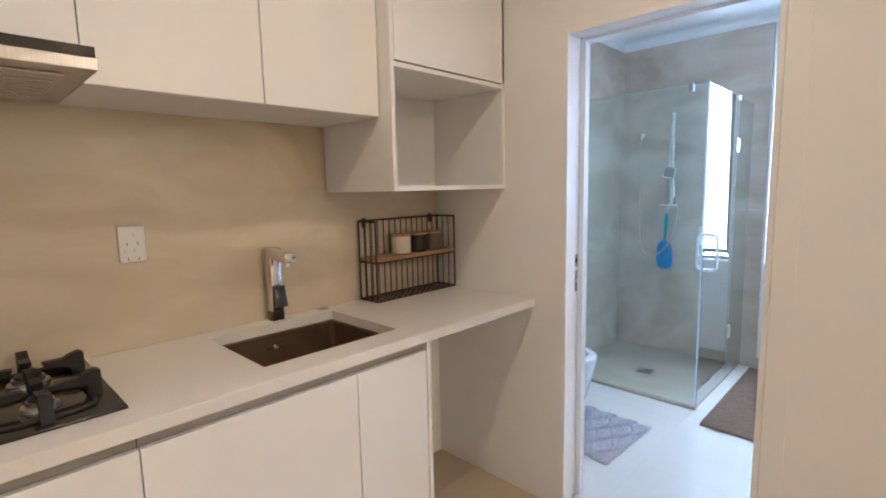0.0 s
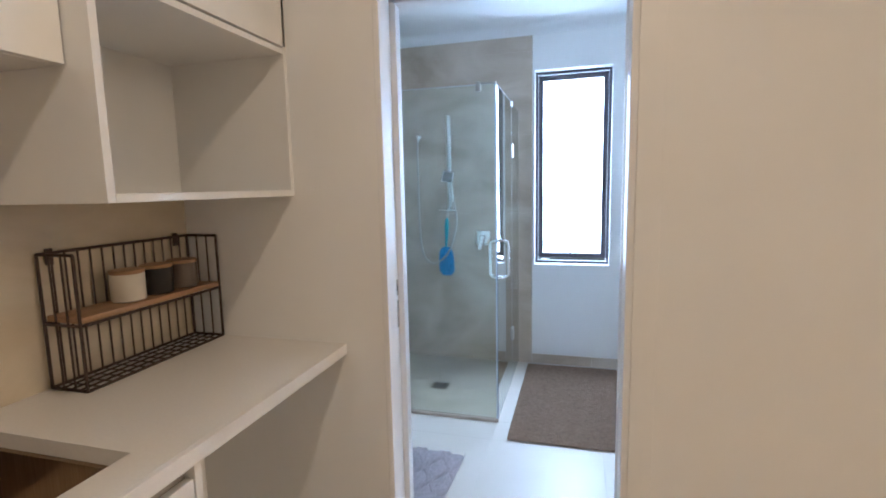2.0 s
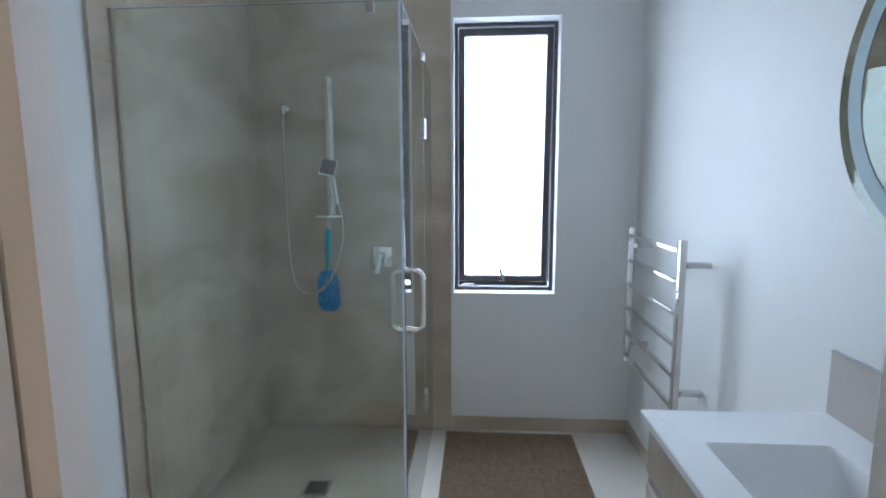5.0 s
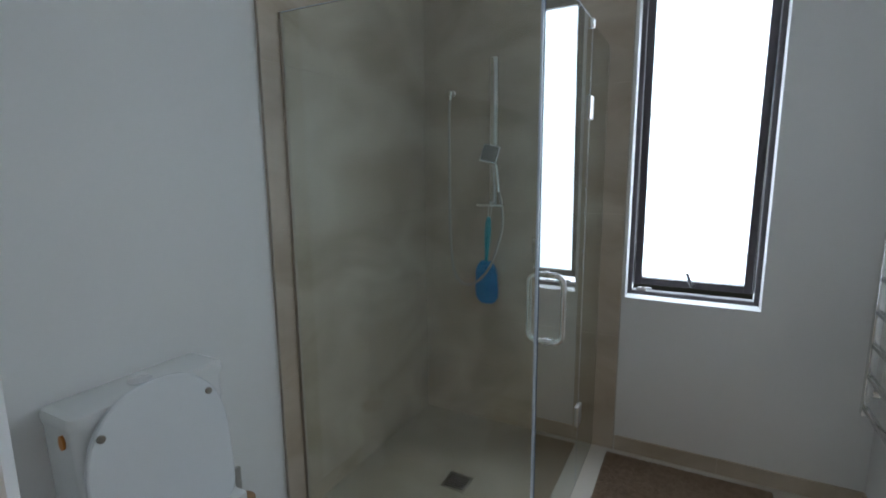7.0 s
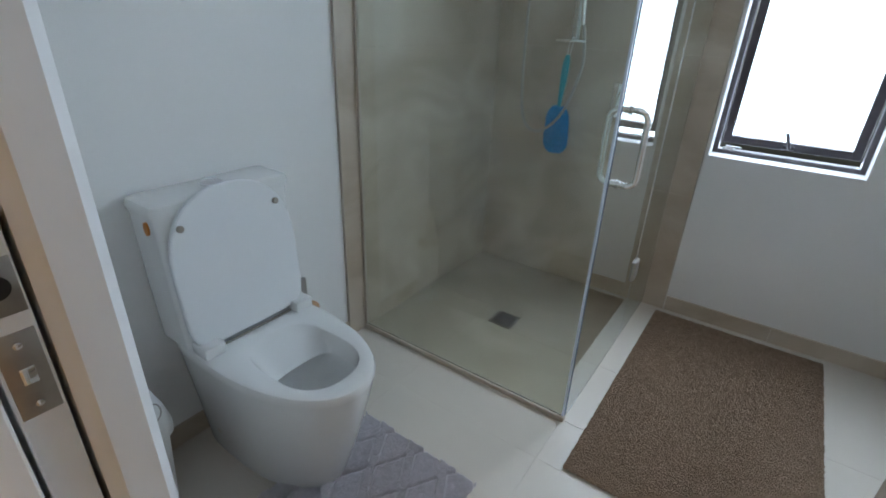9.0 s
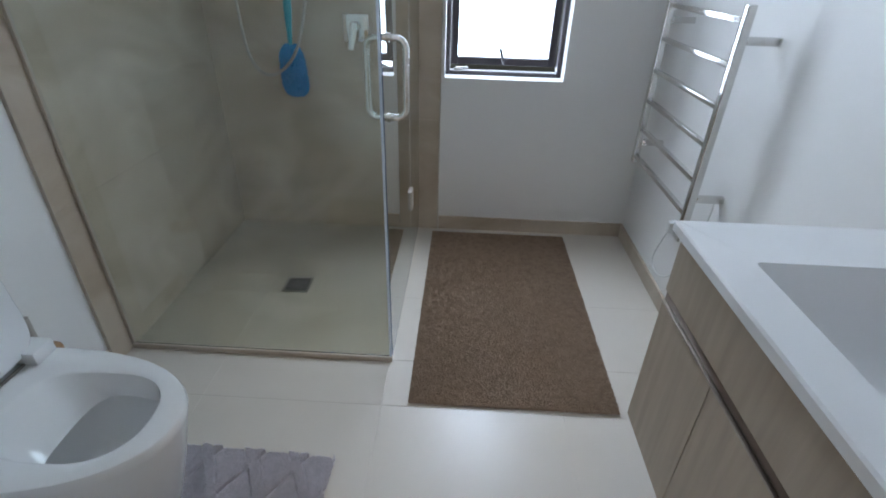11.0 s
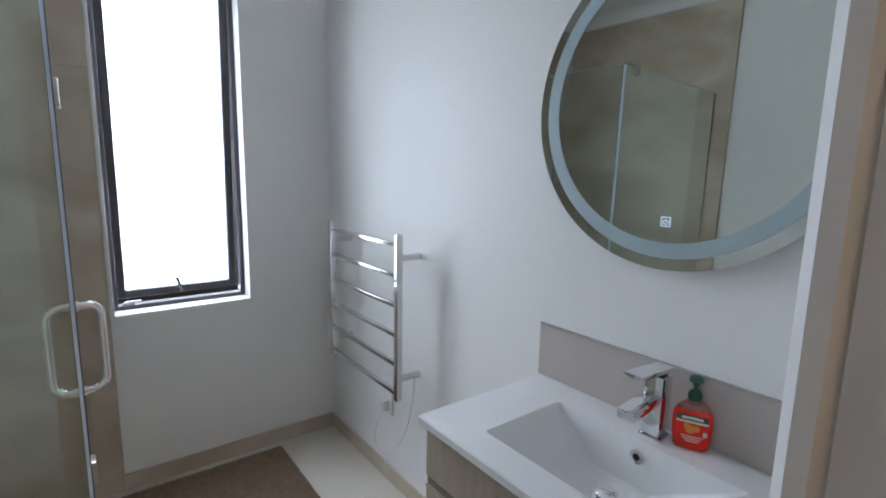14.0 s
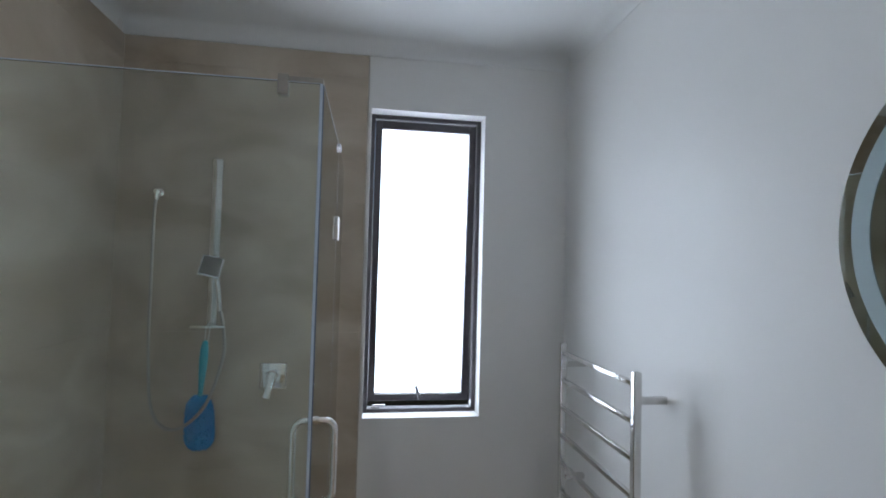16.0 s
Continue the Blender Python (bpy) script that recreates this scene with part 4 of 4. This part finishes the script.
def base_unit(label, y0, y1, doors):
    u = thing("base_cabinet", label, "cabinet", "kitchen base cabinets")
    bm = bmesh.new()
    add_box(bm, (KW + 0.01, y0 + 0.001, 0.10), (CF - 0.046, y0 + 0.017, 0.880))
    add_box(bm, (KW + 0.01, y1 - 0.017, 0.10), (CF - 0.046, y1 - 0.001, 0.880))
    add_box(bm, (KW + 0.01, y0 + 0.017, 0.10), (CF - 0.02, y1 - 0.017, 0.118))
    add_box(bm, (KW + 0.01, y0 + 0.017, 0.118), (KW + 0.018, y1 - 0.017, 0.60))
    part("carcass", bm, CABINET, u, "", False)
    part("kickboard", box((CF - 0.06, y0 + 0.001, 0.0), (CF - 0.045, y1 - 0.001, 0.10)), CABINET, u, "", False)
    part("finger_pull_rail", box((CF - 0.045, y0 + 0.001, 0.820), (CF - 0.022, y1 - 0.001, 0.880)), GAP_SHADE, u, "recessed finger-pull channel, shade put into its colour", False)
    for a, b in doors:
        part("door", box((CF - 0.019, a + 0.0015, 0.105), (CF, b - 0.0015, 0.854), 0.0015), CABINET, u, "plain white lacquered door", False)
    return u


base_unit("white handleless base cabinet below the cooktop", -0.10, 0.478, [(-0.10, 0.478)])
base_unit("white handleless two-door base cabinet below the sink", 0.478, 1.345, [(0.478, 1.055), (1.055, 1.345)])
base_unit("white handleless base cabinet at the counter's far end", -0.70, -0.10, [(-0.70, -0.10)])
bm = box((KW + 0.01, 1.346, 0.0), (CF + 0.002, 1.364, 0.884), 0.001)
tagged(link_bm("end_panel", bm, CABINET), "white cabinet end panel beside the open bay", "panel")

# counter with the sink's cut-out
SX0, SX1, SY0, SY1 = -1.428, -1.024, 0.812, 1.297
counter = thing("countertop", "long off-white engineered stone kitchen countertop", "countertop")
cx0, cx1, cy0, cy1 = KW + 0.012, -0.916, -0.70, KY - 0.001
bm = bmesh.new()
for a, b in (((cx0, cy0), (cx1 - 0.013, SY0)), ((cx0, SY1), (cx1 - 0.013, cy1)), ((cx0, SY0), (SX0, SY1)), ((SX1, SY0), (cx1 - 0.013, SY1))):
    add_box(bm, (a[0], a[1], CT - 0.035), (b[0], b[1], CT))
bmesh.ops.remove_doubles(bm, verts=bm.verts, dist=0.0001)
part("slab", bm, STONE, counter, "", False)
part("front_edge", box((cx1 - 0.013, cy0, CT - 0.035), (cx1, cy1, CT), 0.0012), STONE, counter, "squared front edge", False)

sink = thing("kitchen_sink", "brushed stainless steel undermount kitchen sink", "sink")
prof = [ring4(SX0 - 0.004, SX1 + 0.004, SY0 - 0.004, SY1 + 0.004, 0.016, CT - 0.036), ring4(SX0 + 0.004, SX1 - 0.004, SY0 + 0.004, SY1 - 0.004, 0.02, CT - 0.04), ring4(SX0 + 0.006, SX1 - 0.006, SY0 + 0.006, SY1 - 0.006, 0.022, CT - 0.19), ring4(SX0 + 0.03, SX1 - 0.03, SY0 + 0.03, SY1 - 0.03, 0.03, CT - 0.215)]
part("bowl", loft(prof, False, True), SINK, sink)
part("waste", lathe([(0.05, 0), (0.05, 0.003), (0.042, 0.004)], (-1.23, 1.055, CT - 0.2145), 28), CHROME, sink, "round waste")
for y in (1.022, 1.047, 1.072):
    part("overflow_slot", box((SX0 + 0.002, y - 0.009, CT - 0.094), (SX0 + 0.0075, y + 0.009, CT - 0.080), 0.002), BLACK if y != 1.047 else CHROME, sink)
cap = thing("counter_cap", "round steel cap in the countertop", "cap", where=(-1.482, 1.291, CT))
part("disc", lathe([(0.022, 0), (0.022, 0.003), (0.019, 0.004)]), STEEL, cap)

ktap = thing("kitchen_tap", "square chrome kitchen mixer tap with swivel spout", "tap", where=(-1.462, 1.075, CT))
part("base_plate", box((-0.026, -0.026, 0), (0.026, 0.026, 0.006), 0.002), CHROME, ktap)
bm = box((-0.0215, -0.0215, 0.006), (0.0215, 0.0215, 0.250), 0.003)
part("column", bm, POLISHED, ktap, "tall square chrome column")
bm = box((-0.022, -0.0235, 0.246), (0.128, 0.0235, 0.280), 0.003)
bmesh.ops.rotate(bm, cent=(-0.02, 0, 0.27), matrix=Matrix.Rotation(radians(6), 3, "Y"), verts=bm.verts)
part("spout", bm, POLISHED, ktap, "flat horizontal spout")
part("nozzle", lathe([(0.012, 0.218), (0.012, 0.236)], (0.104, 0, 0), 16), CHROME, ktap)
bm = box((0.0, -0.0205, -0.052), (0.024, 0.0205, 0.030), 0.003)
part("base_collar", box((-0.0225, -0.0225, 0.0062), (0.0225, 0.0225, 0.040), 0.002), BLACKGLASS, ktap, "glossy black collar")
lv = part("lever", bm, BLACKGLASS, ktap, "glossy black side lever")
lv.matrix_local = pose(0.022, 0, 0.105, 0, -14, 0)
ktap.rotation_euler[2] = radians(2)

# cooktop
cook = thing("gas_cooktop", "black glass gas cooktop with cast iron trivets", "cooktop", where=(-1.245, 0.188, CT))
part("glass_plate", box((-0.235, -0.295, 0.0), (0.235, 0.295, 0.008), 0.003), BLACKGLASS, cook, "black glass plate")


def burner(cx, cy, r):
    b = part("burner", lathe([(r + 0.012, 0.008), (r + 0.01, 0.016), (r, 0.018), (r, 0.028)], (cx, cy, 0), 28), STEEL, cook, "ringed steel burner")
    part("burner_cap", lathe([(r * 0.8, 0.0281), (r * 0.85, 0.034), (r * 0.6, 0.037)], (cx, cy, 0), 24), CASTIRON, b)
    h = 0.104
    ring = [(cx + h * 0.92 * math.copysign(abs(math.cos(a)) ** 0.5, math.cos(a)), cy + h * 0.92 * math.copysign(abs(math.sin(a)) ** 0.5, math.sin(a)), 0.013) for a in [2 * math.pi * k / 40 for k in range(40)]]
    trivet = part("trivet", tube(ring, 0.005, 8, True), CASTIRON, cook, "black cast iron trivet")
    for ux, uy in ((1, 0), (-1, 0), (0, 1), (0, -1)):
        # a stepped claw: foot, upright and a bar towards the flame
        prof = [(0.034, 0.042), (h - 0.016, 0.036), (h - 0.013, 0.008), (h + 0.013, 0.008), (h + 0.013, 0.066), (h + 0.004, 0.071), (h - 0.016, 0.066), (h - 0.030, 0.058), (0.028, 0.057)]
        rings = [[Vector((cx + ux * r - uy * w, cy + uy * r + ux * w, z)) for r, z in prof] for w in (-0.012, 0.012)]
        part("claw", loft(rings), CASTIRON, trivet, "", False)


burner(-0.105, 0.155, 0.034)
burner(0.095, 0.155, 0.026)
burner(-0.02, -0.14, 0.05)
for k in range(4):
    part("knob", lathe([(0.019, 0.008), (0.019, 0.026), (0.016, 0.03)], (0.19, -0.20 + 0.06 * k, 0), 20), BLACK, cook, "black control knob")

# ---------------------------------------------------------------- kitchen wall units
UF, UB = -1.138, 1.660
UT = 2.42


def wall_unit(label, y0, y1, z0=UB):
    u = thing("wall_cabinet", label, "cabinet", "kitchen wall cabinets")
    part("carcass", box((KW + 0.012, y0 + 0.0005, z0), (UF - 0.019, y1 - 0.0005, UT)), CABINET, u, "", False)
    part("door", box((UF - 0.018, y0 + 0.0015, z0), (UF, y1 - 0.0015, UT), 0.0015), CABINET, u, "plain white lacquered door", False)
    return u


wall_unit("white handleless wall cabinet over the sink", 0.922, 1.346)
wall_unit("white handleless wall cabinet beside the rangehood", 0.488, 0.922)
wall_unit("white wall cabinet above the rangehood", -0.12, 0.488, 1.708)
wall_unit("white handleless wall cabinet past the rangehood", -0.70, -0.12)
bm = box((KW + 0.012, -0.70, UT + 0.001), (UF - 0.01, KY - 0.001, CEIL - 0.001))
tagged(link_bm("bulkhead", bm, PAINT), "cream painted bulkhead over the wall cabinets", "bulkhead", "", "structure")

NF, NY0, NY1, NB, NT = -1.074, 1.3475, KY - 0.001, 1.398, 1.842
niche = thing("niche_cabinet", "white wall cabinet with an open microwave niche below", "cabinet", "kitchen wall cabinets")
part("side_panel", box((KW + 0.012, NY0, NB), (NF, NY0 + 0.018, UT), 0.001), CABINET, niche, "", False)
part("side_panel", box((KW + 0.012, NY1 - 0.016, NB), (NF, NY1, UT), 0.001), CABINET, niche, "", False)
part("niche_floor", box((KW + 0.012, NY0 + 0.018, NB), (NF, NY1 - 0.016, NB + 0.018), 0.001), CABINET, niche, "", False)
part("niche_back", box((KW + 0.012, NY0 + 0.018, NB + 0.018), (KW + 0.02, NY1 - 0.016, NT)), CABINET, niche, "", False)
part("niche_top", box((KW + 0.012, NY0 + 0.018, NT - 0.016), (NF - 0.002, NY1 - 0.016, NT)), CABINET, niche, "", False)
part("door", box((NF - 0.018, NY0 + 0.0195, NT + 0.006), (NF, NY1 - 0.003, UT), 0.0015), CABINET, niche, "plain white lacquered door", False)

hood = thing("rangehood", "slide-out stainless rangehood under the wall cabinet", "rangehood")
part("body", box((-1.49, -0.115, 1.660), (UF + 0.002, 0.486, 1.707), 0.002), STEEL, hood, "", False)
part("front_strip", box((UF + 0.003, -0.115, 1.660), (-0.985, 0.487, 1.686), 0.002), STEEL, hood, "brushed steel front lip", False)
part("glass_strip", box((UF + 0.003, -0.113, 1.6865), (-0.987, 0.485, 1.708), 0.001), BLACKGLASS, hood, "dark brown control strip", False)
for a, b in ((-0.09, 0.165), (0.18, 0.44)):
    fl = part("filter", box((-1.43, a, 1.654), (-1.05, b, 1.6595), 0.002), ALU_LIGHT, hood, "mesh grease filter", False)
    for k in range(9):
        part("filter_rib", box((-1.42 + 0.04 * k, a + 0.012, 1.651), (-1.405 + 0.04 * k, b - 0.012, 1.6545), 0.001), STEEL, fl, "", False)

# switch plate on the splashback
sw = thing("double_socket", "white double power socket on the splashback", "socket")
SP = KW + 0.010
part("plate", box((SP, 0.600, 1.196), (SP + 0.009, 0.673, 1.309), 0.003), PLASTIC, sw, "white plate")
for z in (1.216, 1.263):
    for y in (0.619, 0.646):
        part("rocker", box((SP + 0.0085, y - 0.006, z + 0.011), (SP + 0.012, y + 0.006, z + 0.026), 0.001), PLASTIC, sw)
    for y in (0.622, 0.651):
        part("pin_slot", box((SP + 0.0088, y - 0.001, z - 0.014), (SP + 0.0095, y + 0.001, z - 0.004)), BLACK, sw)

# ---------------------------------------------------------------- wire shelf with canisters
rack = thing("wire_shelf", "dark wire wall shelf with wooden board on countertop", "shelf")
rx0, rx1, ry0, ry1, rz0, rz1 = -1.496, -1.378, 1.495, 1.980, CT + 0.004, CT + 0.348
loops = []
for y in (ry0, ry1):
    loops.append([(rx0, y, rz0), (rx1, y, rz0), (rx1, y, rz1), (rx0, y, rz1)])
for z in (rz0, (rz0 + rz1) / 2 - 0.005, rz1):
    loops.append([(rx0, ry0, z), (rx1, ry0, z), (rx1, ry1, z), (rx0, ry1, z)])
for lp in loops:
    bm = bmesh.new()
    for a, b in zip(lp, lp[1:] + lp[:1]):
        if lp[0][2] == lp[2][2] and lp[0][2] == rz1 and a[0] == rx1 == b[0]:
            continue
        add_tube(bm, [a, b], 0.0042, 8)
    part("frame_wire", bm, WIRE, rack)
for k in range(1, 14):
    y = ry0 + (ry1 - ry0) * k / 14
    part("back_wire", tube([(rx0, y, rz1), (rx0, y, rz0), (rx1, y, rz0)], 0.0027, 6), WIRE, rack)
for y in (ry0, ry1):
    for k in (1, 2):
        x = rx0 + (rx1 - rx0) * k / 3
        part("side_wire", tube([(x, y, rz0), (x, y, rz1)], 0.0027, 6), WIRE, rack)
for k in (1, 2, 3):
    x = rx0 + (rx1 - rx0) * k / 4
    part("floor_wire", tube([(x, ry0, rz0), (x, ry1, rz0)], 0.0027, 6), WIRE, rack)
sz_ = (rz0 + rz1) / 2
part("board", box((rx0 + 0.004, ry0 + 0.004, sz_), (rx1 + 0.002, ry1 - 0.004, sz_ + 0.016), 0.002), OAK, rack, "light brown wooden board")
for y in (ry0 + 0.03, ry1 - 0.05):
    part("hanger", box((rx0 - 0.003, y - 0.009, rz1 - 0.03), (rx0 + 0.003, y + 0.009, rz1 + 0.012), 0.001), WIRE, rack)


def canister(label, y, material):
    c = thing("canister", label, "canister", "canisters on the wire shelf", (rx0 + 0.062, y, sz_ + 0.0165))
    part("jar", lathe([(0.040, 0), (0.044, 0.004), (0.044, 0.076), (0.042, 0.078)]), material, c)
    part("lid", lathe([(0.043, 0.0782), (0.045, 0.081), (0.045, 0.087), (0.043, 0.089)]), OAK, c, "turned wooden lid")
    return c


canister("cream ceramic canister with a wooden lid", 1.685, CREAM)
canister("charcoal ceramic canister with a wooden lid", 1.785, CHARCOAL)
canister("taupe ceramic canister with a wooden lid", 1.885, TAUPE)

# ---------------------------------------------------------------- kitchen ceiling downlights, unseen: one placed from shadows, three added as fill
for px, py, watts in UNSEEN_DOWNLIGHTS:
    dl = thing("downlight", "round recessed white ceiling downlight, lit, unseen and assumed", "downlight", "kitchen downlights", (px, py, CEIL))
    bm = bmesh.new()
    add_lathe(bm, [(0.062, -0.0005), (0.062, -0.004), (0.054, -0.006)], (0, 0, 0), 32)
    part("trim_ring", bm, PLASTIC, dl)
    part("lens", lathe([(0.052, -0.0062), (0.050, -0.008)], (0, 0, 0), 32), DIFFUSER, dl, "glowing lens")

# ---------------------------------------------------------------- tiled surfaces, piece by piece
def tile_grid(parent, material, name, axis, at, thick, u0, u1, v0, v1, su, sv, off_u=0.0, off_v=0.0, gap=0.002, edge=0.0005):
    """Tiles over a rectangle; axis is the surface normal. Shared meshes by size."""
    cache = {}

    def cuts(a, b, s, o):
        out, k = [], math.floor((a - o) / s)
        while o + k * s < b - 1e-4:
            lo, hi = max(a, o + k * s), min(b, o + (k + 1) * s)
            if hi - lo > 0.012:
                out.append((lo, hi))
            k += 1
        return out

    for a, b in cuts(u0, u1, su, off_u):
        for c, d in cuts(v0, v1, sv, off_v):
            w, h = b - a - gap, d - c - gap
            key = (round(w, 4), round(h, 4))
            if key not in cache:
                size = {"z": (w, h, thick), "y": (w, thick, h), "x": (thick, w, h)}[axis]
                bm = box([-q / 2 for q in size], [q / 2 for q in size], edge, 1)
                me = bpy.data.meshes.new(name)
                bm.to_mesh(me)
                bm.free()
                me.materials.append(material)
                cache[key] = me
            ob = new(name, cache[key])
            mu, mv = (a + b) / 2, (c + d) / 2
            ob.location = {"z": (mu, mv, at), "y": (mu, at, mv), "x": (at, mu, mv)}[axis]
            ob.parent = parent


tile_grid(floor, KITCHEN_FLOOR, "tile", "z", -0.004, 0.008, KW - 0.24, KX1, KY0, DC, 0.6, 0.6, -0.66, 3.17, 0.0005, 0.0002)
tile_grid(floor, FLOOR_TILE, "tile", "z", -0.004, 0.008, KW - 0.24, BE, DC, GY, 0.6, 0.6, -0.66, 3.17, 0.0005, 0.0002)
tile_grid(floor, FLOOR_TILE, "tile", "z", -0.004, 0.008, GX, BE, GY + 0.001, BN, 0.6, 0.6, GX, 3.17, 0.0005, 0.0002)
tile_grid(floor, SHOWER_TILE, "tile", "z", -0.004, 0.008, BW, GX, GY + 0.001, BN, 0.6, 0.6, -0.66, 3.17, 0.0004, 0.0002)

tiles_n = tagged(new("wall_tiles_north"), "large beige stone-look porcelain shower wall tiles", "wall tiles", "", "structure")
tile_grid(tiles_n, WALL_TILE, "tile", "y", BN - 0.0065, 0.011, BW + 0.012, -0.552, 0.0, CEIL - 0.075, 1.2, 0.6, BW, 0.0, 0.0005, 0.0003)
tiles_w = tagged(new("wall_tiles_west"), "large beige stone-look porcelain shower wall tiles", "wall tiles", "", "structure")
tile_grid(tiles_w, WALL_TILE, "tile", "x", BW + 0.0065, 0.011, TE, BN - 0.012, 0.0, CEIL - 0.075, 1.2, 0.6, BN - 1.2, 0.0, 0.0005, 0.0003)
part("edge_trim", box((BW + 0.0005, TE - 0.0035, 0.0), (BW + 0.0128, TE - 0.0005, CEIL - 0.076)), SEAL, tiles_w, "thin metal tile trim", False)
part("edge_trim", box((-0.5515, BN - 0.0128, 0.0), (-0.5485, BN - 0.0005, CEIL - 0.076)), SEAL, tiles_n, "thin metal tile trim", False)

tiles_k = tagged(new("splashback_tiles"), "beige stone-look porcelain kitchen splashback tiles", "wall tiles", "", "structure")
tile_grid(tiles_k, SPLASH_TILE, "tile", "x", KW + 0.005, 0.0095, -0.70, KY, CT, UB + 0.002, 1.2, 0.6, -0.35, CT - 0.2, 0.0001, 0.00005)

# tiled skirting of the bathroom
sk = tagged(new("baseboard"), "beige porcelain tile skirting along the walls", "baseboard", "", "structure")
tile_grid(sk, WALL_TILE, "skirting_tile", "y", BN - 0.006, 0.010, -0.546, BE - 0.0005, 0.0, 0.077, 0.6, 0.2, -0.09, 0.0, 0.0008)
tile_grid(sk, WALL_TILE, "skirting_tile", "x", BE - 0.006, 0.010, BY, BN - 0.012, 0.0, 0.077, 0.6, 0.2, 0.05, 0.0, 0.0008)
tile_grid(sk, WALL_TILE, "skirting_tile", "x", BW + 0.006, 0.010, BY, TE - 0.006, 0.0, 0.077, 0.6, 0.2, 0.05, 0.0, 0.0008)
tile_grid(sk, WALL_TILE, "skirting_tile", "y", BY + 0.006, 0.010, BW + 0.012, JL - 0.002, 0.0, 0.077, 0.6, 0.2, 0.05, 0.0, 0.0008)
